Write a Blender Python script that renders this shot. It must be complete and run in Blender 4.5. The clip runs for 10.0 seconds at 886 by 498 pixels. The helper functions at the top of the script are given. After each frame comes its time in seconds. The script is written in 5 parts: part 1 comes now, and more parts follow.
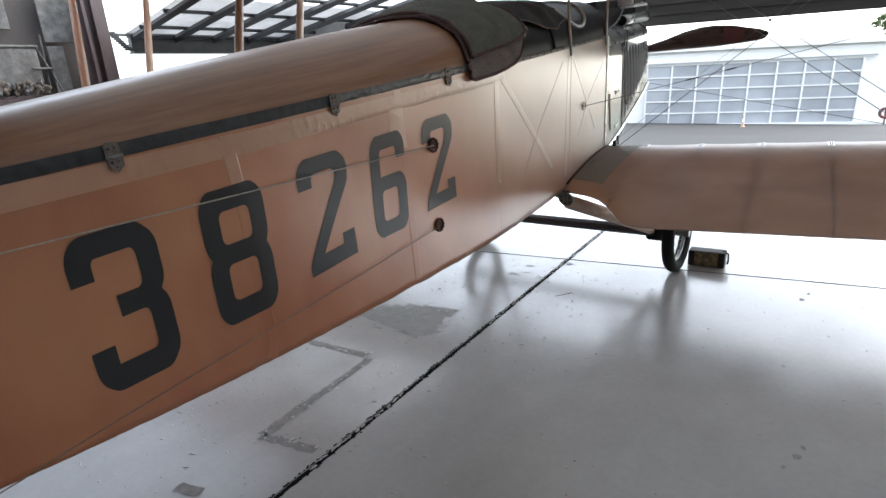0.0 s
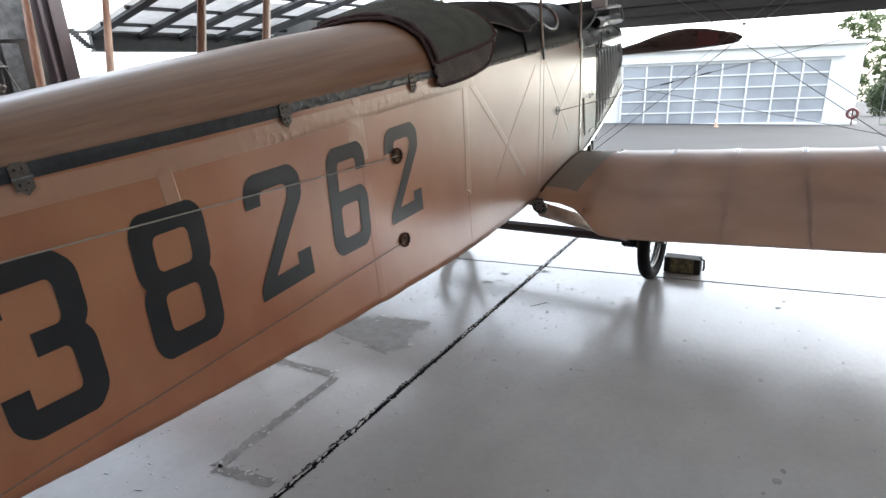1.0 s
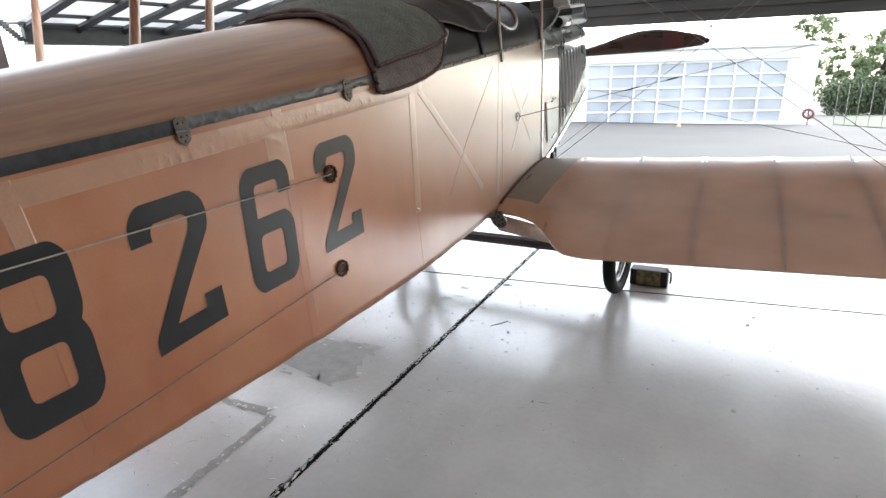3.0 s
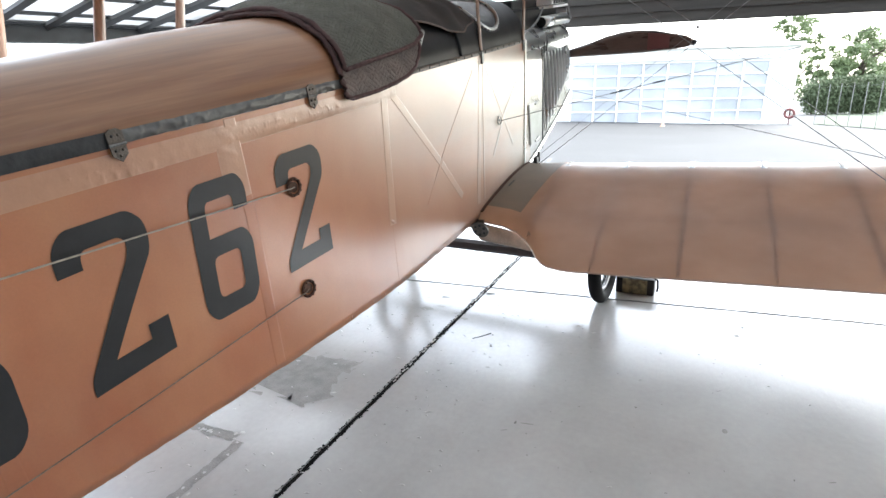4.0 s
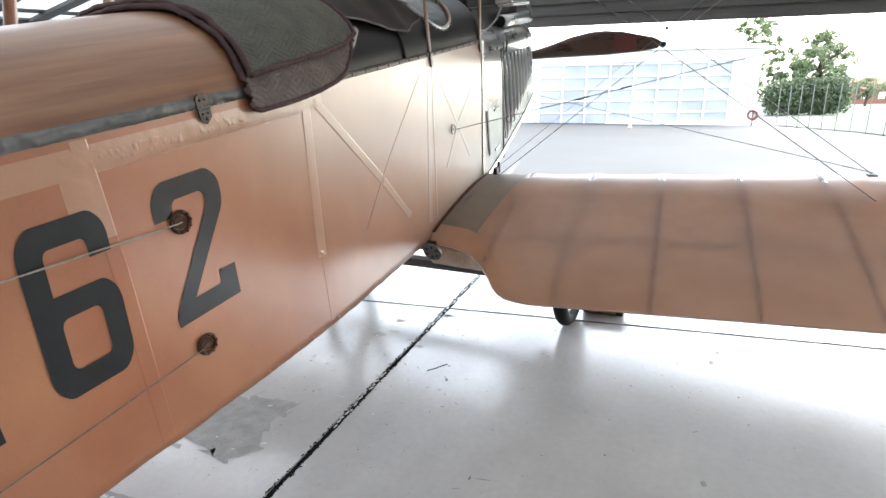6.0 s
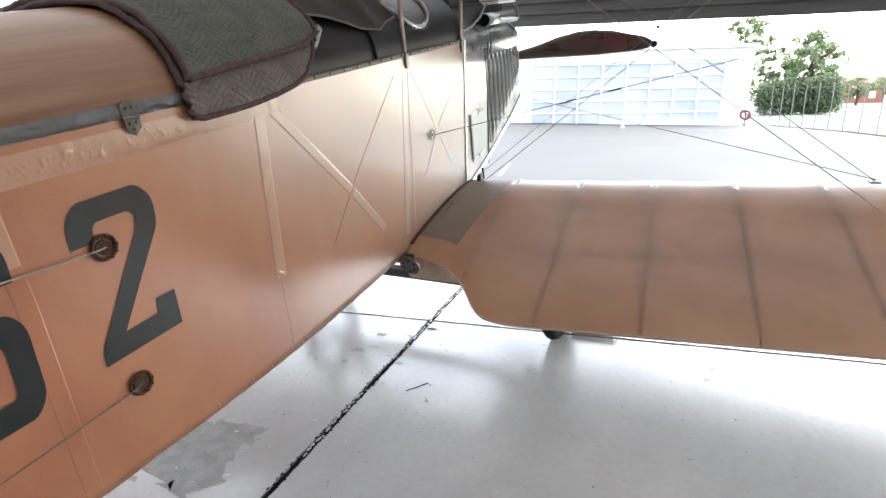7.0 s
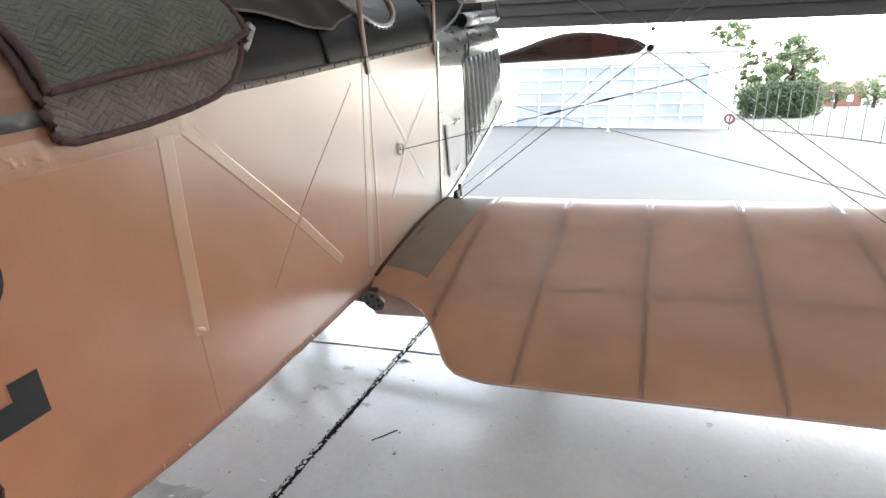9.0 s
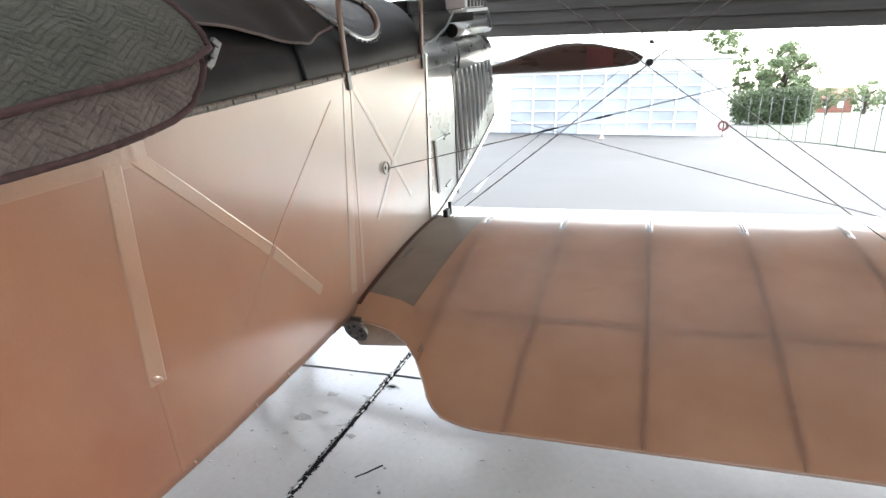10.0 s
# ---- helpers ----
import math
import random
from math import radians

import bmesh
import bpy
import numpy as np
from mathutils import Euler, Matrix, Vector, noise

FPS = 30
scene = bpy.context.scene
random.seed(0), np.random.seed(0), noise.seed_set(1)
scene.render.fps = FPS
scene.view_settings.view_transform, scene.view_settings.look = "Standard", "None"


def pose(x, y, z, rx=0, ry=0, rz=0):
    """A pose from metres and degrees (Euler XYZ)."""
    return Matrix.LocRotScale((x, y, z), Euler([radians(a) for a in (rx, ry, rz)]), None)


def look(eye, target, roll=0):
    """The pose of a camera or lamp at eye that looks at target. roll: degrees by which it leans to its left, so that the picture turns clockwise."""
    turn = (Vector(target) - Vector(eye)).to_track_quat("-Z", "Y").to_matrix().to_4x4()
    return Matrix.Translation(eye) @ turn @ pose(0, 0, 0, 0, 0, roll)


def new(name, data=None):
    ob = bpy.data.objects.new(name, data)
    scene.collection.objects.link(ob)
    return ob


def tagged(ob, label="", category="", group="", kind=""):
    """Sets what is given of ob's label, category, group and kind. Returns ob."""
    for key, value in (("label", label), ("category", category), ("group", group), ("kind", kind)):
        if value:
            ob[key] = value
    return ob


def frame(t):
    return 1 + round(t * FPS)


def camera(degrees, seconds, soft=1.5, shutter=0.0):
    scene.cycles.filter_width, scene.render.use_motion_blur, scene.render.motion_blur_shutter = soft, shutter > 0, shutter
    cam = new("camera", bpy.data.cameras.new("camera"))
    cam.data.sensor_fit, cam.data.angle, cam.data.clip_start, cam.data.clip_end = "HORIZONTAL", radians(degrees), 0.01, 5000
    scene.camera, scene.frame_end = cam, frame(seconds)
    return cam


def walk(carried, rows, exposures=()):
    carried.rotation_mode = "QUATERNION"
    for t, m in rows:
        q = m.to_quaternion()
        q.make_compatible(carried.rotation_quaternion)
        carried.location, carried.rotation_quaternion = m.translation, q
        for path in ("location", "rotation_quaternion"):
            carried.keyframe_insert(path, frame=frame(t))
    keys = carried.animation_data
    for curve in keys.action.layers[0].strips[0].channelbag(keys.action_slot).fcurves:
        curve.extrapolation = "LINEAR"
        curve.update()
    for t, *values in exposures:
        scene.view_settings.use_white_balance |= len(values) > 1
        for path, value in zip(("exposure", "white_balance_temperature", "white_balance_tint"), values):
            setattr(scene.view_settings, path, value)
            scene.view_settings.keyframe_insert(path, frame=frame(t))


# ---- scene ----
cam = camera(79.5, 10.0)
PATH = [
    (0, (0.113, -0.028, 1.575), (-1.196, 1.37, 0.999), -3.9),
    (0.5, (0.083, 0.054, 1.595), (-1.196, 1.477, 1.012), -3.8),
    (1, (0.055, 0.136, 1.608), (-1.195, 1.583, 1.022), -3.7),
    (1.5, (0.027, 0.219, 1.621), (-1.197, 1.685, 1.029), -3.6),
    (2, (-0.002, 0.301, 1.631), (-1.205, 1.782, 1.031), -3.4),
    (2.5, (-0.029, 0.376, 1.637), (-1.209, 1.874, 1.035), -3.3),
    (4, (-0.121, 0.616, 1.667), (-1.237, 2.159, 1.055), -3.1),
    (4.5, (-0.15, 0.707, 1.671), (-1.244, 2.265, 1.058), -3.1),
    (5, (-0.173, 0.802, 1.676), (-1.247, 2.373, 1.061), -3.0),
    (5.5, (-0.202, 0.898, 1.681), (-1.249, 2.486, 1.064), -2.8),
    (7, (-0.251, 1.213, 1.692), (-1.263, 2.822, 1.072), -2.9),
    (7.5, (-0.283, 1.311, 1.681), (-1.283, 2.928, 1.06), -2.7),
    (8, (-0.301, 1.403, 1.683), (-1.295, 3.023, 1.061), -2.8),
    (8.5, (-0.334, 1.492, 1.694), (-1.316, 3.12, 1.071), -2.8),
    (9, (-0.381, 1.581, 1.711), (-1.349, 3.219, 1.094), -2.6),
    (9.5, (-0.44, 1.674, 1.758), (-1.385, 3.319, 1.127), -2.7),
    (10, (-0.438, 1.743, 1.754), (-1.389, 3.396, 1.152), -2.4),
]
walk(cam, [(t, look(eye, target, roll)) for t, eye, target, roll in PATH],
     exposures=((0, 2.65, 6400, 8), (1.5, 2.9, 6500, 8), (2.7, 3.25, 6600, 8), (3.8, 3.64, 6400, 7), (5, 3.7, 6400, 6), (7, 3.7, 6450, 7), (10, 3.7, 6450, 7)))

# ---- light ----
SUN_EL, SUN_AZ = 48.0, 35.0
world = bpy.data.worlds.new("sky")
scene.world = world
world.use_nodes = True
wn = world.node_tree
sky = wn.nodes.new("ShaderNodeTexSky")
sky.sky_type, sky.sun_disc = "NISHITA", False
sky.sun_elevation, sky.sun_rotation = radians(SUN_EL), radians(SUN_AZ)
sky.air_density, sky.dust_density, sky.ozone_density = 1.0, 2.0, 1.0
haze = wn.nodes.new("ShaderNodeHueSaturation")
haze.inputs["Saturation"].default_value = 0.4
wn.links.new(sky.outputs["Color"], haze.inputs["Color"])
wn.links.new(haze.outputs["Color"], wn.nodes["Background"].inputs["Color"])
wn.nodes["Background"].inputs["Strength"].default_value = 0.15
sun = new("sun", bpy.data.lights.new("sun", "SUN"))
sun.data.energy, sun.data.angle, sun.data.color = 0.5, radians(14), (1.0, 0.97, 0.93)
sun.matrix_world = look((20 * math.sin(radians(SUN_AZ)), 20 * math.cos(radians(SUN_AZ)), 20 * math.tan(radians(SUN_EL))), (0, 0, 0))


# ---- materials ----
def mat(name, col, rough=0.5, metal=0.0, vary=0.25, scale=6.0, bump=0.1, fine=90.0, col2=None, stretch=(1, 1, 1), rvary=0.12,
        spec=0.5, coat=0.0, trans=0.0, rand=0.0, gloss=0.25, coat_ior=1.5):
    m = bpy.data.materials.new(name)
    m.use_nodes = True
    t = m.node_tree
    b = t.nodes["Principled BSDF"]
    co = t.nodes.new("ShaderNodeTexCoord")
    mp = t.nodes.new("ShaderNodeMapping")
    mp.inputs["Scale"].default_value = stretch
    t.links.new(co.outputs["Object"], mp.inputs["Vector"])
    big, small = t.nodes.new("ShaderNodeTexNoise"), t.nodes.new("ShaderNodeTexNoise")
    big.inputs["Scale"].default_value, big.inputs["Detail"].default_value = scale, 3.0
    small.inputs["Scale"].default_value, small.inputs["Detail"].default_value = fine, 4.0
    for n in (big, small):
        t.links.new(mp.outputs["Vector"], n.inputs["Vector"])
    ramp = t.nodes.new("ShaderNodeValToRGB")
    c2 = col2 or tuple(c * (1 - vary) for c in col)
    ramp.color_ramp.interpolation = "EASE"
    ramp.color_ramp.elements[0].position, ramp.color_ramp.elements[1].position = 0.2, 0.8
    ramp.color_ramp.elements[0].color, ramp.color_ramp.elements[1].color = (*c2, 1), (*col, 1)
    t.links.new(big.outputs["Fac"], ramp.inputs["Fac"])
    mix = t.nodes.new("ShaderNodeMix")
    mix.data_type, mix.blend_type = "RGBA", "MULTIPLY"
    mix.inputs["Factor"].default_value = vary
    t.links.new(ramp.outputs["Color"], mix.inputs["A"])
    t.links.new(small.outputs["Fac"], mix.inputs["B"])
    out = mix.outputs["Result"]
    if rand:
        info, hsv = t.nodes.new("ShaderNodeObjectInfo"), t.nodes.new("ShaderNodeHueSaturation")
        mr = t.nodes.new("ShaderNodeMapRange")
        mr.inputs["To Min"].default_value, mr.inputs["To Max"].default_value = 1 - rand, 1 + rand
        t.links.new(info.outputs["Random"], mr.inputs["Value"])
        t.links.new(mr.outputs["Result"], hsv.inputs["Value"])
        t.links.new(out, hsv.inputs["Color"])
        out = hsv.outputs["Color"]
    t.links.new(out, b.inputs["Base Color"])
    rr = t.nodes.new("ShaderNodeMapRange")
    rr.inputs["To Min"].default_value, rr.inputs["To Max"].default_value = max(0.02, rough - rvary), min(1, rough + rvary)
    t.links.new(big.outputs["Fac"], rr.inputs["Value"])
    t.links.new(rr.outputs["Result"], b.inputs["Roughness"])
    b.inputs["Metallic"].default_value = metal
    b.inputs["Specular IOR Level"].default_value = spec
    b.inputs["Coat Weight"].default_value, b.inputs["Coat Roughness"].default_value = coat, gloss
    b.inputs["Coat IOR"].default_value = coat_ior
    if bump:
        bp = t.nodes.new("ShaderNodeBump")
        bp.inputs["Strength"].default_value, bp.inputs["Distance"].default_value = bump, 0.004
        t.links.new(small.outputs["Fac"], bp.inputs["Height"])
        t.links.new(bp.outputs["Normal"], b.inputs["Normal"])
    if trans:
        tl, ms = t.nodes.new("ShaderNodeBsdfTranslucent"), t.nodes.new("ShaderNodeMixShader")
        t.links.new(out, tl.inputs["Color"])
        ms.inputs["Fac"].default_value = trans
        t.links.new(b.outputs["BSDF"], ms.inputs[1])
        t.links.new(tl.outputs["BSDF"], ms.inputs[2])
        t.links.new(ms.outputs["Shader"], t.nodes["Material Output"].inputs["Surface"])
    return m


M = {}
M["fabric"] = mat("doped_fabric", (0.56, 0.236, 0.10), 0.36, vary=0.14, scale=1.6, bump=0.05, fine=150, col2=(0.42, 0.146, 0.054), coat=1.0, spec=0.6, rvary=0.05, gloss=0.27, coat_ior=1.62)
M["wing"] = mat("wing_fabric", (0.64, 0.41, 0.295), 0.42, vary=0.18, scale=2.5, bump=0.1, fine=420, col2=(0.50, 0.30, 0.20), coat=0.8, trans=0.52, rvary=0.06, gloss=0.22, coat_ior=1.6)
M["under"] = mat("cream_wing_underside", (0.78, 0.62, 0.45), 0.5, vary=0.1, scale=3, bump=0.1, fine=420, trans=0.8)
M["tape"] = mat("doped_tape", (0.55, 0.285, 0.165), 0.33, vary=0.1, scale=9, bump=0.1, fine=120, coat=1.0, gloss=0.25, coat_ior=1.62)
M["wrap"] = mat("tan_wrapping_tape", (0.78, 0.60, 0.48), 0.5, vary=0.3, scale=16, bump=0.4, fine=120)
M["deck"] = mat("varnished_plywood", (0.42, 0.222, 0.122), 0.36, vary=0.24, scale=3.4, bump=0.05, fine=22, col2=(0.26, 0.118, 0.06), stretch=(9, 0.20, 9), coat=0.3, gloss=0.2)
M["black"] = mat("black_paint", (0.016, 0.016, 0.018), 0.45, vary=0.3, scale=20, bump=0.04, spec=0.4, coat=0.6, gloss=0.25, coat_ior=1.5)
M["strip"] = mat("tarred_strip", (0.05, 0.052, 0.055), 0.45, vary=0.5, scale=25, bump=0.6, fine=40, col2=(0.02, 0.02, 0.022))
M["foil"] = mat("grey_sealing_tape", (0.20, 0.197, 0.19), 0.36, 0.35, vary=0.3, scale=14, bump=0.5, fine=45, stretch=(1, 0.5, 1))
M["coaming"] = mat("black_enamel_sheet", (0.03, 0.03, 0.031), 0.40, vary=0.4, scale=7, bump=0.12, fine=30, spec=0.3)
M["cloth"] = mat("black_cover_cloth", (0.055, 0.053, 0.052), 0.7, vary=0.4, scale=8, bump=0.4, fine=200)
M["alu"] = mat("worn_aluminium", (0.62, 0.63, 0.62), 0.3, 0.85, vary=0.25, scale=5, bump=0.06, fine=60, rvary=0.15)
M["cowl"] = mat("grey_painted_cowl", (0.33, 0.345, 0.34), 0.3, 0.35, vary=0.22, scale=4, bump=0.05, fine=40, rvary=0.12, coat=1.0, gloss=0.08, coat_ior=1.8)
M["steel"] = mat("dull_steel", (0.30, 0.30, 0.30), 0.4, 0.9, vary=0.4, scale=30, bump=0.2, fine=120)
M["rust"] = mat("rusty_steel", (0.15, 0.07, 0.045), 0.65, 0.5, vary=0.5, scale=60, bump=0.5, fine=200)
M["dark_steel"] = mat("dark_oxidised_steel", (0.21, 0.18, 0.155), 0.45, 0.5, vary=0.5, scale=60, bump=0.4, fine=160)
M["wire"] = mat("cable_steel", (0.34, 0.34, 0.34), 0.4, 0.8, vary=0.3, scale=40, bump=0.2, fine=400)
M["thin"] = mat("brown_control_cable", (0.30, 0.22, 0.16), 0.6, 0.1, vary=0.4, scale=60, bump=0.3, fine=500)
M["cord"] = mat("pale_control_cable", (0.52, 0.45, 0.37), 0.6, 0.1, vary=0.3, scale=60, bump=0.3, fine=500)
M["rubber"] = mat("black_rubber", (0.016, 0.016, 0.017), 0.85, vary=0.4, scale=20, bump=0.3, fine=80, spec=0.25)
M["wood"] = mat("varnished_wood", (0.36, 0.19, 0.11), 0.35, vary=0.4, scale=4, bump=0.15, fine=40, col2=(0.22, 0.10, 0.06), stretch=(10, 10, 0.8), coat=0.4)
M["paler"] = mat("pale_strut_wood", (0.44, 0.29, 0.21), 0.4, vary=0.3, scale=4, bump=0.15, fine=40, stretch=(10, 10, 0.8), coat=0.3)
M["prop"] = mat("dark_propeller_wood", (0.12, 0.07, 0.055), 0.3, vary=0.4, scale=4, bump=0.08, fine=30, stretch=(1, 6, 6), coat=0.4)
M["red"] = mat("red_paint", (0.17, 0.055, 0.05), 0.45, vary=0.2, scale=12, bump=0.1)
M["quilt"] = mat("green_quilted_cloth", (0.175, 0.170, 0.145), 0.85, vary=0.4, scale=9, bump=0.6, fine=220, col2=(0.12, 0.123, 0.10))
M["lining"] = mat("brown_quilted_lining", (0.27, 0.22, 0.195), 0.85, vary=0.35, scale=14, bump=0.5, fine=260)
M["border"] = mat("maroon_binding", (0.13, 0.07, 0.068), 0.85, vary=0.35, scale=20, bump=0.4, fine=260)
M["walk"] = mat("olive_walkway_coating", (0.26, 0.205, 0.15), 0.55, vary=0.2, scale=9, bump=0.4, fine=260)
M["slab"] = mat("painted_concrete", (0.47, 0.468, 0.463), 0.15, vary=0.14, scale=1.6, bump=0.06, fine=30, rvary=0.09, spec=0.6, col2=(0.39, 0.388, 0.383), rand=0.03)
def worn_floor(m):
    """Scuffs, damp-looking streaks and gentle unevenness on the painted floor."""
    t = m.node_tree
    p = t.nodes["Principled BSDF"]
    co = t.nodes.new("ShaderNodeTexCoord")
    mp = t.nodes.new("ShaderNodeMapping")
    mp.inputs["Scale"].default_value, mp.inputs["Rotation"].default_value = (1.0, 0.35, 1), (0, 0, 0.5)
    t.links.new(co.outputs["Object"], mp.inputs["Vector"])
    streak, wave, grit = (t.nodes.new("ShaderNodeTexNoise") for k in range(3))
    for n, s, d in ((streak, 2.6, 5.0), (wave, 1.1, 3.0), (grit, 48.0, 4.0)):
        n.inputs["Scale"].default_value, n.inputs["Detail"].default_value = s, d
        t.links.new(mp.outputs["Vector"], n.inputs["Vector"])
    ramp = t.nodes.new("ShaderNodeValToRGB")
    ramp.color_ramp.elements[0].position, ramp.color_ramp.elements[1].position = 0.36, 0.62
    ramp.color_ramp.elements[0].color, ramp.color_ramp.elements[1].color = (0.92, 0.92, 0.917, 1), (1, 1, 1, 1)
    t.links.new(streak.outputs["Fac"], ramp.inputs["Fac"])
    mul = t.nodes.new("ShaderNodeMix")
    mul.data_type, mul.blend_type = "RGBA", "MULTIPLY"
    mul.inputs["Factor"].default_value = 1.0
    t.links.new(p.inputs["Base Color"].links[0].from_socket, mul.inputs["A"])
    t.links.new(ramp.outputs["Color"], mul.inputs["B"])
    t.links.new(mul.outputs["Result"], p.inputs["Base Color"])
    rr = t.nodes.new("ShaderNodeMapRange")
    rr.inputs["From Min"].default_value, rr.inputs["From Max"].default_value = 0.32, 0.68
    rr.inputs["To Min"].default_value, rr.inputs["To Max"].default_value = 0.25, 0.15
    t.links.new(streak.outputs["Fac"], rr.inputs["Value"])
    t.links.new(rr.outputs["Result"], p.inputs["Roughness"])
    b1, b2 = t.nodes.new("ShaderNodeBump"), t.nodes.new("ShaderNodeBump")
    b1.inputs["Strength"].default_value, b1.inputs["Distance"].default_value = 0.35, 0.02
    b2.inputs["Strength"].default_value, b2.inputs["Distance"].default_value = 0.22, 0.004
    t.links.new(wave.outputs["Fac"], b1.inputs["Height"])
    t.links.new(grit.outputs["Fac"], b2.inputs["Height"])
    t.links.new(b1.outputs["Normal"], b2.inputs["Normal"])
    t.links.new(b2.outputs["Normal"], p.inputs["Normal"])


worn_floor(M["slab"])


def grime_sheen(m, start, end, colour, most):
    """Greys the cloth towards the engine: old grime, plus its sheen put into colour."""
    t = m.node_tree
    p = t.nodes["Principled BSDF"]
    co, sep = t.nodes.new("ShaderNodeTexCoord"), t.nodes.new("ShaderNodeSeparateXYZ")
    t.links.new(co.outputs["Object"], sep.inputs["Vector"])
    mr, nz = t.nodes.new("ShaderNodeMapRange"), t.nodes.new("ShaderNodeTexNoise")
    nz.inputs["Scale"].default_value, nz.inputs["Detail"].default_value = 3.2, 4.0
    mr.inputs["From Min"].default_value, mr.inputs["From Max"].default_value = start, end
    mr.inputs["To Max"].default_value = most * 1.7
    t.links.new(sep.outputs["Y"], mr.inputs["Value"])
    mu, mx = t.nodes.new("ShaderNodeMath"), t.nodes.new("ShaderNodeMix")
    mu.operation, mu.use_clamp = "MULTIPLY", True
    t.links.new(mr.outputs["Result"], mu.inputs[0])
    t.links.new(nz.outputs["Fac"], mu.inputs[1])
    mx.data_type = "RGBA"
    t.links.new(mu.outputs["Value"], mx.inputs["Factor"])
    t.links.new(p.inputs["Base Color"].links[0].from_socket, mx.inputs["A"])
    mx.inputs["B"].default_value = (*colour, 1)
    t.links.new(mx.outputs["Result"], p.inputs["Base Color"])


def water_stains(m, stretch, dark, scale):
    """Faint old run marks and blotches in the dope."""
    t = m.node_tree
    p = t.nodes["Principled BSDF"]
    co, mp = t.nodes.new("ShaderNodeTexCoord"), t.nodes.new("ShaderNodeMapping")
    mp.inputs["Scale"].default_value = stretch
    t.links.new(co.outputs["Object"], mp.inputs["Vector"])
    nz, ramp, mx = t.nodes.new("ShaderNodeTexNoise"), t.nodes.new("ShaderNodeValToRGB"), t.nodes.new("ShaderNodeMix")
    nz.inputs["Scale"].default_value, nz.inputs["Detail"].default_value = scale, 6.0
    t.links.new(mp.outputs["Vector"], nz.inputs["Vector"])
    ramp.color_ramp.elements[0].position, ramp.color_ramp.elements[1].position = 0.34, 0.60
    ramp.color_ramp.elements[0].color, ramp.color_ramp.elements[1].color = (*dark, 1), (1, 1, 1, 1)
    t.links.new(nz.outputs["Fac"], ramp.inputs["Fac"])
    mx.data_type, mx.blend_type = "RGBA", "MULTIPLY"
    mx.inputs["Factor"].default_value = 1.0
    t.links.new(p.inputs["Base Color"].links[0].from_socket, mx.inputs["A"])
    t.links.new(ramp.outputs["Color"], mx.inputs["B"])
    t.links.new(mx.outputs["Result"], p.inputs["Base Color"])


water_stains(M["fabric"], (1, 1.5, 0.7), (0.90, 0.74, 0.66), 2.6)
water_stains(M["deck"], (8, 0.5, 8), (0.82, 0.76, 0.72), 2.2)
water_stains(M["black"], (1, 1, 1), (0.7, 0.7, 0.7), 9.0)
# Forward cloth and tape: grime and grey sheen mixed into the base colour.
grime_sheen(M["fabric"], -1.6, 0.55, (0.255, 0.215, 0.18), 1.0)
grime_sheen(M["tape"], -1.6, 0.55, (0.33, 0.285, 0.245), 1.0)
M["bare"] = mat("bare_concrete_patch", (0.285, 0.275, 0.265), 0.5, vary=0.35, scale=14, bump=0.4, fine=120)
M["speck"] = mat("grey_grit", (0.19, 0.185, 0.18), 0.7, vary=0.4, scale=40, bump=0.2)
M["chip"] = mat("pale_paint_chip", (0.54, 0.53, 0.52), 0.4, vary=0.3, scale=20, bump=0.2)
M["joint"] = mat("tarred_joint", (0.018, 0.018, 0.019), 0.95, vary=0.5, scale=30, bump=0.6, fine=90, spec=0.1)
M["apron"] = mat("pale_asphalt_apron", (0.030, 0.0303, 0.031), 0.85, vary=0.3, scale=0.5, bump=0.3, fine=60)
M["grass"] = mat("mown_grass", (0.034, 0.054, 0.020), 0.9, vary=0.4, scale=1.2, bump=0.6, fine=40)
M["white"] = mat("white_paint", (0.84, 0.84, 0.82), 0.55, vary=0.08, scale=2, bump=0.1)
M["line"] = mat("white_road_paint", (0.07, 0.07, 0.069), 0.7, vary=0.4, scale=10, bump=0.3)
M["board"] = mat("dark_timber_header", (0.085, 0.078, 0.072), 0.55, vary=0.45, scale=3, bump=0.35, fine=40, stretch=(0.6, 6, 9))
M["girder"] = mat("dark_painted_steel", (0.05, 0.055, 0.06), 0.5, 0.2, vary=0.5, scale=5, bump=0.2)
M["column"] = mat("maroon_painted_post", (0.055, 0.032, 0.034), 0.5, vary=0.5, scale=4, bump=0.2, stretch=(5, 5, 0.6))
M["roofing"] = mat("whitewashed_roof_sheet", (0.60, 0.61, 0.615), 0.6, vary=0.35, scale=1.5, bump=0.3, fine=14, trans=0.28)
M["rooflight"] = mat("translucent_roof_sheet", (0.60, 0.60, 0.58), 0.6, vary=0.25, scale=1.5, bump=0.3, fine=14, trans=0.20)
M["skylight"] = mat("clear_roof_sheet", (0.80, 0.81, 0.82), 0.5, vary=0.15, scale=1.5, bump=0.2, fine=14, trans=0.8)
M["wall"] = mat("hangar_wall_sheet", (0.40, 0.40, 0.39), 0.6, vary=0.3, scale=1.2, bump=0.2, fine=20)
M["grubby"] = mat("grubby_pale_board", (0.15, 0.15, 0.145), 0.7, vary=0.6, scale=7, bump=0.4, fine=30, col2=(0.04, 0.038, 0.036))
M["dim"] = mat("dark_timber_wall", (0.04, 0.032, 0.029), 0.7, vary=0.4, scale=2, bump=0.3, fine=20)
M["glass"] = mat("blue_tinted_pane", (0.47, 0.495, 0.525), 0.25, vary=0.3, scale=0.8, bump=0.02, rvary=0.05)
